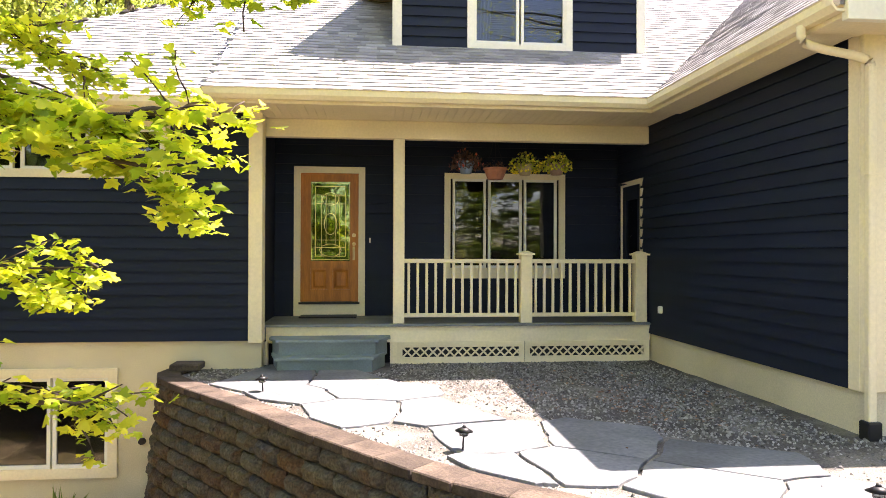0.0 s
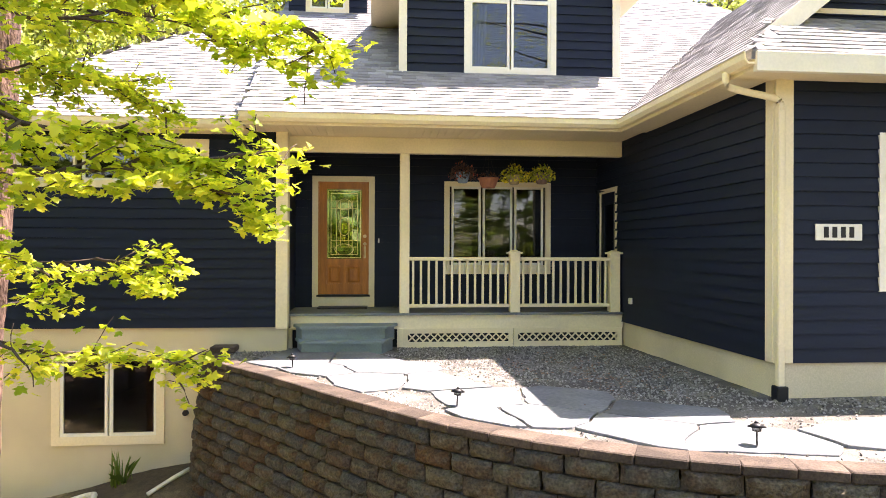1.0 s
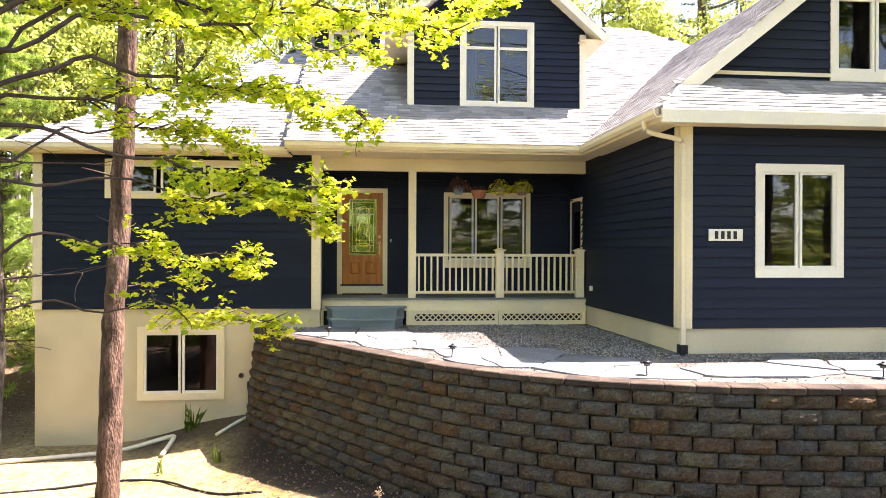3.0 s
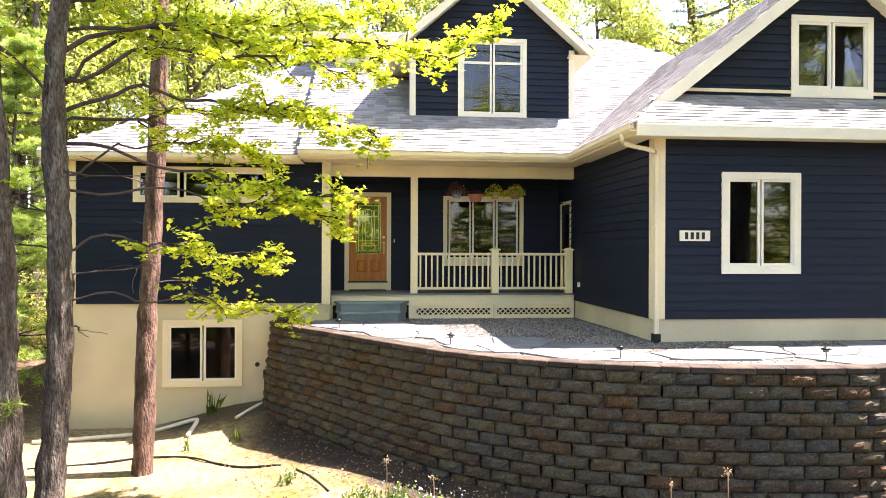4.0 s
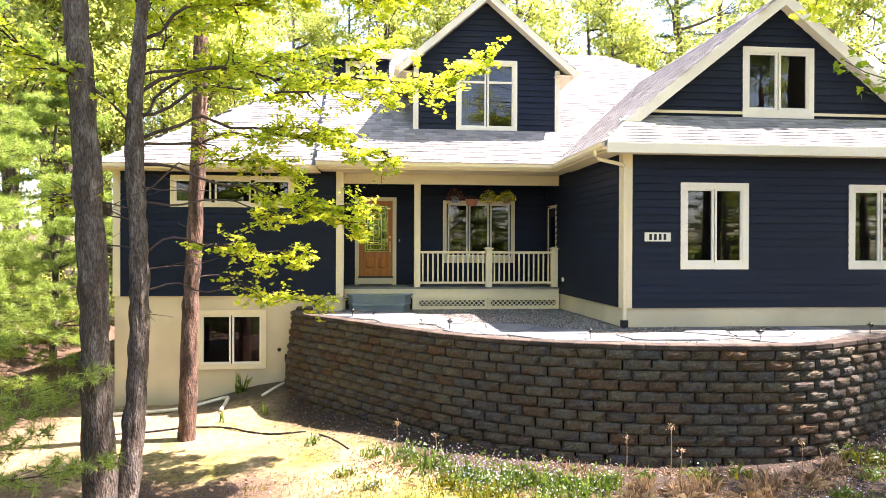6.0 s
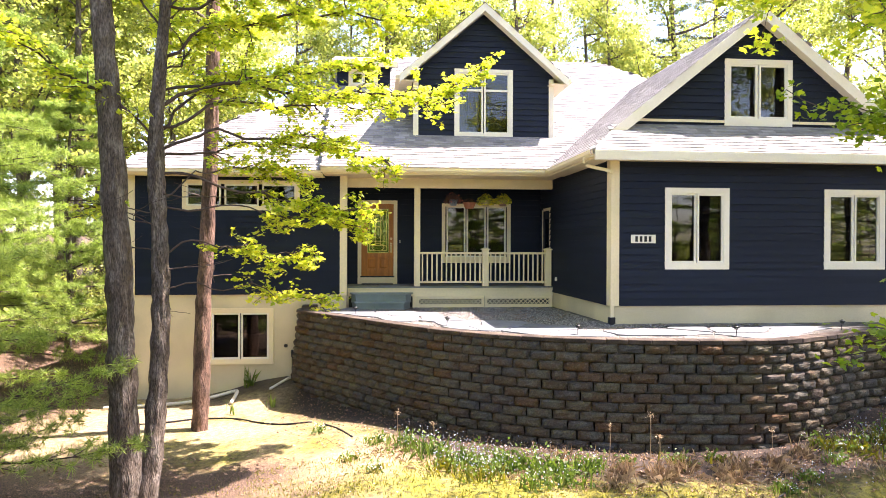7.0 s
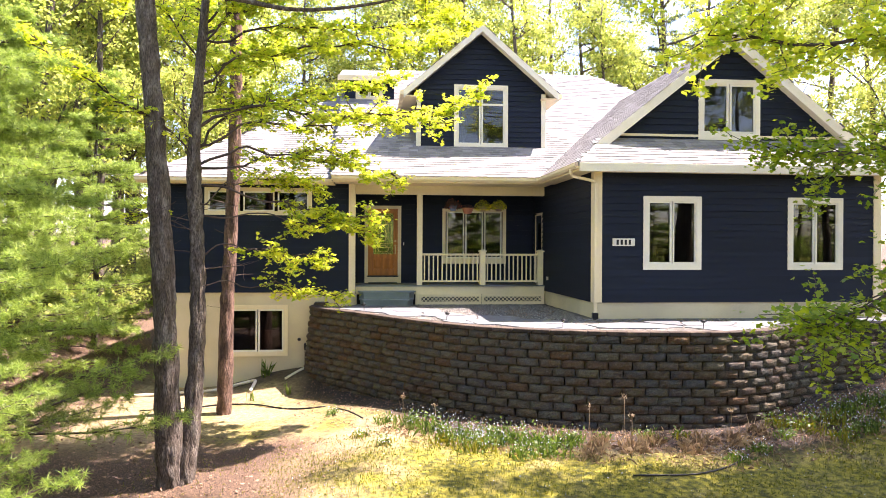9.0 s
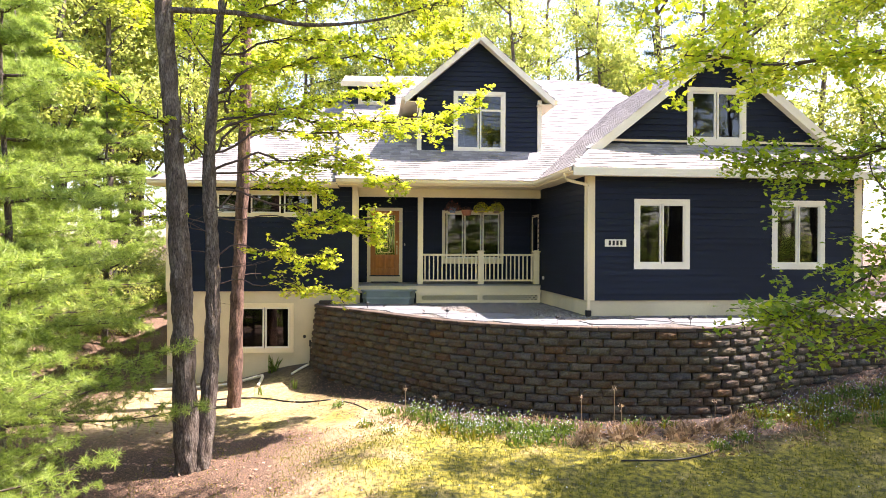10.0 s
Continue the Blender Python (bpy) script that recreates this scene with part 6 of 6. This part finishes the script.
# undergrowth at the wood's edge
bush = thing("undergrowth_bush", "loose green undergrowth bush at the wood's edge", "bush")
rng2, nr4 = random.Random(31), np.random.default_rng(31)
ways, pts = [], []
for i in range(16):
    w = rng2.uniform(0, 6.28)
    q, r = limb(rng2, (0, 0, -0.1), (math.cos(w) * 0.7, math.sin(w) * 0.7, 1.0), rng2.uniform(1.2, 2.6), 0.018, 0.25, 0.0)
    ways.append((q, r))
    pts += q[2:]
twig_mesh("stem", ways, TWIG, bush, 4)
P = np.array([tuple(p) for p in pts])
leaf_mesh("foliage", P[nr4.integers(0, len(P), 3200)] + nr4.normal(0, 0.22, (3200, 3)), 0.085, OVAL, WOODS, bush, nr4, 0.5)
plant(bush, -9.5, 6.0, 0, 1.0, True)
for i in range(110):
    plant(bush, rng2.uniform(-34, 36), rng2.uniform(-46, -37), rng2.uniform(0, 360), rng2.uniform(1.3, 2.2))
for i in range(110):
    a = rng2.uniform(0, 1)
    x, y = (rng2.uniform(-24, -9), rng2.uniform(-6, 20)) if a < 0.5 else ((rng2.uniform(-10, 26), rng2.uniform(15, 26)) if a < 0.7 else (rng2.uniform(-30, 34), rng2.uniform(-38, -33)))
    plant(bush, x, y, rng2.uniform(0, 360), rng2.uniform(0.8, 1.6))

# ---- the retaining wall ----
keep_wall = thing("retaining_wall", "curved retaining wall of rough brown-grey concrete blocks", "wall", kind="structure")
CUM = [0.0]
for p, q in zip(WALL_LINE, WALL_LINE[1:]):
    CUM.append(CUM[-1] + (q - p).length)


def on_line(s):
    i = min(max(int(np.searchsorted(CUM, s)) - 1, 0), len(CUM) - 2)
    k = (s - CUM[i]) / (CUM[i + 1] - CUM[i])
    p = WALL_LINE[i].lerp(WALL_LINE[i + 1], k)
    a, b = WALL_LINE[max(i - 3, 0)], WALL_LINE[min(i + 4, len(WALL_LINE) - 1)]
    t = (b - a).normalized()
    return p, t, Vector((t.y, -t.x, 0))


BL, BH, BD = 0.45, 0.168, 0.26


def block_shape(seed, w=BL, h=BH):
    """One block with a rough split face and worn edges; front towards -y."""
    rg = random.Random(seed)
    nu, nv = 9, 6
    v, f = [], []
    tilt = rg.uniform(-0.012, 0.012)
    for j in range(nv):
        for i in range(nu):
            u, z = 2 * i / (nu - 1) - 1, 2 * j / (nv - 1) - 1
            out = 0.080 * (1 - abs(u) ** 4) ** 0.7 * (1 - abs(z - 0.06) ** 3 * 0.8) ** 0.8 - 0.028 + tilt * u + rg.uniform(-0.009, 0.009)
            if j == 0 or i in (0, nu - 1):
                out = rg.uniform(-0.024, -0.004) - (0.012 if i in (0, nu - 1) else 0)
            elif j == nv - 1:
                out = rg.uniform(-0.012, 0.004)
            v.append((u * 0.5 * (w - 0.004 - 0.016 * rg.random()) + rg.uniform(-0.005, 0.005), -out, h * (z + 1) / 2 * 0.99 + (rg.uniform(-0.006, 0.004) if 0 < j < nv - 1 else 0)))
    for j in range(nv - 1):
        for i in range(nu - 1):
            k = j * nu + i
            f.append((k, k + 1, k + nu + 1, k + nu))
    base = len(v)
    c = [0, nu - 1, nu * nv - 1, nu * (nv - 1)]
    for k in c:
        v.append((v[k][0] * 0.85, BD, v[k][2]))
    bott, topp = list(range(nu)), list(range(nu * (nv - 1), nu * nv))
    f.append(tuple([base, base + 1] + bott[::-1]))
    f.append(tuple(topp + [base + 2, base + 3]))
    f.append(tuple([base] + [nu * j for j in range(nv)] + [base + 3]))
    f.append(tuple([base + 1, base + 2] + [nu * j + nu - 1 for j in range(nv)][::-1]))
    return v, f


shapes = []
for k in range(10):
    v, f = block_shape(k)
    me = bpy.data.meshes.new("block")
    me.from_pydata(v, [], f)
    me.materials.append(BLOCK)
    shapes.append((me, v, f))
rest_v, rest_f = [], []
rg = random.Random(9)
count = 0
for row in range(13):
    z = -0.09 - BH * (row + 1)
    out = 0.012 + 0.016 * row
    s = 0.10 + (BL / 2 if row % 2 else 0) + rg.uniform(-0.05, 0.05)
    while s < CUM[-1] - 0.3:
        p, t, n = on_line(s)
        q = p + n * out
        if z + BH > height(q.x + n.x * 0.1, q.y + n.y * 0.1) - 0.06:
            me, v, f = shapes[rg.randrange(10)]
            m = Matrix.Translation((q.x + n.x * rg.uniform(-0.01, 0.012), q.y + n.y * rg.uniform(-0.01, 0.012), z)) @ pose(0, 0, 0, 0, rg.uniform(-0.8, 0.8), math.degrees(math.atan2(t.y, t.x)) + rg.uniform(-1.5, 1.5))
            if 1.6 < s < 14.0 and count < 300:
                ob = new("block", me)
                ob.parent = keep_wall
                ob.matrix_basis = m
                count += 1
            else:
                k = len(rest_v)
                rest_v += [tuple(m @ Vector(a)) for a in v]
                rest_f += [tuple(i + k for i in a) for a in f]
        s += BL * rg.uniform(0.99, 1.02)
tagged(raw("block_field", rest_v, rest_f, BLOCK_REST, keep_wall), kind="stuff")
CAP = material("cap_stone", (0.062, 0.046, 0.035), 0.95, 0.3, 3, 50, 0.8, 0.008, rnd=0.22)
s = 0.0
while s < CUM[-1] - 0.4:
    w = 0.40 * rg.uniform(0.85, 1.1)
    p, t, n = on_line(s + w / 2)
    bm = bmesh.new()
    j = lambda: rg.uniform(-0.008, 0.008)
    q = []
    for zz in (-0.088, -0.008):
        for a, b in ((-w / 2 + 0.004, 0.045), (w / 2 - 0.004, 0.045), (w / 2 + 0.01, -0.24), (-w / 2 - 0.01, -0.24)):
            o = p + t * (a + j() * 0.3) + n * (b + j())
            q.append((o.x, o.y, zz + j() * 0.5))
    hexa(bm, q)
    bmesh.ops.bevel(bm, geom=bm.edges[:], offset=0.010, segments=1, affect="EDGES")
    bmesh.ops.recalc_face_normals(bm, faces=bm.faces)
    part("cap_stone", bm, CAP, keep_wall)
    s += w
bm = boxes((-1.36, -0.98, -1.95, -1.62, -0.02, 0.07), bevel=0.015)
part("end_stone", bm, CAP, keep_wall)

# ---- flagstone path and gravel ----
path_poly = [(-0.3, -2.45), (1.55, -2.35), (1.75, -3.2), (2.9, -4.85), (3.6, -5.3), (4.3, -6.2), (5.3, -6.38), (17.5, -6.1)] + [(p.x - n.x * 0.32, p.y - n.y * 0.32) for p, t, n in (on_line(s) for s in np.linspace(CUM[-1] - 0.6, 2.1, 40))]
paving = thing("flagstone_path", "path of large irregular grey flagstones set in gravel", "path", kind="structure")
rg = random.Random(4)
seeds = []
for i in range(26):
    for j in range(8):
        x, y = -1.5 + i * 0.98 + (0.45 if j % 2 else 0), -9.0 + j * 0.92
        seeds.append((x + rg.uniform(-0.36, 0.36), y + rg.uniform(-0.34, 0.34)))


def clip(poly, mx, my, nx_, ny_):
    """Keeps the part of a convex outline on the near side of a line."""
    res = []
    for k in range(len(poly)):
        a, b = poly[k - 1], poly[k]
        da, db = (a[0] - mx) * nx_ + (a[1] - my) * ny_, (b[0] - mx) * nx_ + (b[1] - my) * ny_
        if (da <= 0) != (db <= 0):
            t = da / (da - db)
            res.append((a[0] + (b[0] - a[0]) * t, a[1] + (b[1] - a[1]) * t))
        if db <= 0:
            res.append(b)
    return res


for x, y in seeds:
    if not inside(x, y, path_poly):
        continue
    poly = [(x - 1.4, y - 1.4), (x + 1.4, y - 1.4), (x + 1.4, y + 1.4), (x - 1.4, y + 1.4)]
    gap = rg.uniform(0.010, 0.026)
    for u, w in seeds:
        d = math.hypot(u - x, w - y)
        if 0 < d < 2.9:
            nx_, ny_ = (u - x) / d, (w - y) / d
            poly = clip(poly, (x + u) / 2 - nx_ * gap, (y + w) / 2 - ny_ * gap, nx_, ny_)
    if len(poly) < 3:
        continue
    # outer edges stay off the cap stones
    ok = all(wall_gap(a, b) < -0.24 for a, b in poly)
    if not ok:
        for k in range(len(poly)):
            g = wall_gap(*poly[k])
            if g > -0.27:
                i = int(np.hypot(WL[:, 0] - poly[k][0], WL[:, 1] - poly[k][1]).argmin())
                pp, tt_, nn_ = on_line(CUM[i])
                poly[k] = (pp.x - nn_.x * 0.28, pp.y - nn_.y * 0.28)
    # worn, uneven outline
    fine_poly = []
    for k in range(len(poly)):
        a, b = Vector(poly[k - 1]), Vector(poly[k])
        m = int((b - a).length / 0.16) + 1
        for i in range(m):
            q = a.lerp(b, i / m)
            w = 0.05 * noise.noise(Vector((q.x * 3, q.y * 3, 0))) + 0.02 * noise.noise(Vector((q.x * 11, q.y * 11, 4)))
            fine_poly.append((q.x + w, q.y - w))
    bm = bmesh.new()
    try:
        prism(bm, fine_poly, -0.05, -0.012 + rg.uniform(-0.006, 0.008), 0.006)
    except ValueError:
        bm.free()
        continue
    part("flagstone", bm, FLAG, paving)

shape = np.array([(1, 0, 0), (0, 1, 0), (-1, 0, 0), (0, -1, 0), (0, 0, 0.7), (0, 0, -0.7)])
tri = [(0, 1, 4), (1, 2, 4), (2, 3, 4), (3, 0, 4), (1, 0, 5), (2, 1, 5), (3, 2, 5), (0, 3, 5)]
spots = []
while len(spots) < 17000:
    x, y = rng.uniform(-1.1, 9.0), rng.uniform(-8.2, -1.35)
    if wall_gap(x, y) > -0.26 or (x > 5.25 and y > -5.7) or (-0.15 < x < 1.5 and y > -2.1):
        continue
    if inside(x, y, path_poly) and rng.random() < 0.75:
        continue
    if y < -6 and rng.random() < 0.5:
        continue
    spots.append((x, y, -0.035 - 0.02 * smooth(-4, -1.5, y) + rng.uniform(-0.006, 0.008)))
c = np.array(spots)
n = len(c)
R = rand_rot(nr3, n, 0.3)
sz = nr3.uniform(0.009, 0.024, n)
v = np.einsum("nij,kj->nki", R, shape * np.array([1, 0.8, 0.75])) * sz[:, None, None] + c[:, None, :]
f = (np.arange(n)[:, None, None] * 6 + np.array(tri)[None]).reshape(-1, 3).tolist()
g = raw("gravel", v.reshape(-1, 3), f, STONES)
tagged(g, "loose grey and white gravel on the terrace", "gravel", kind="stuff")
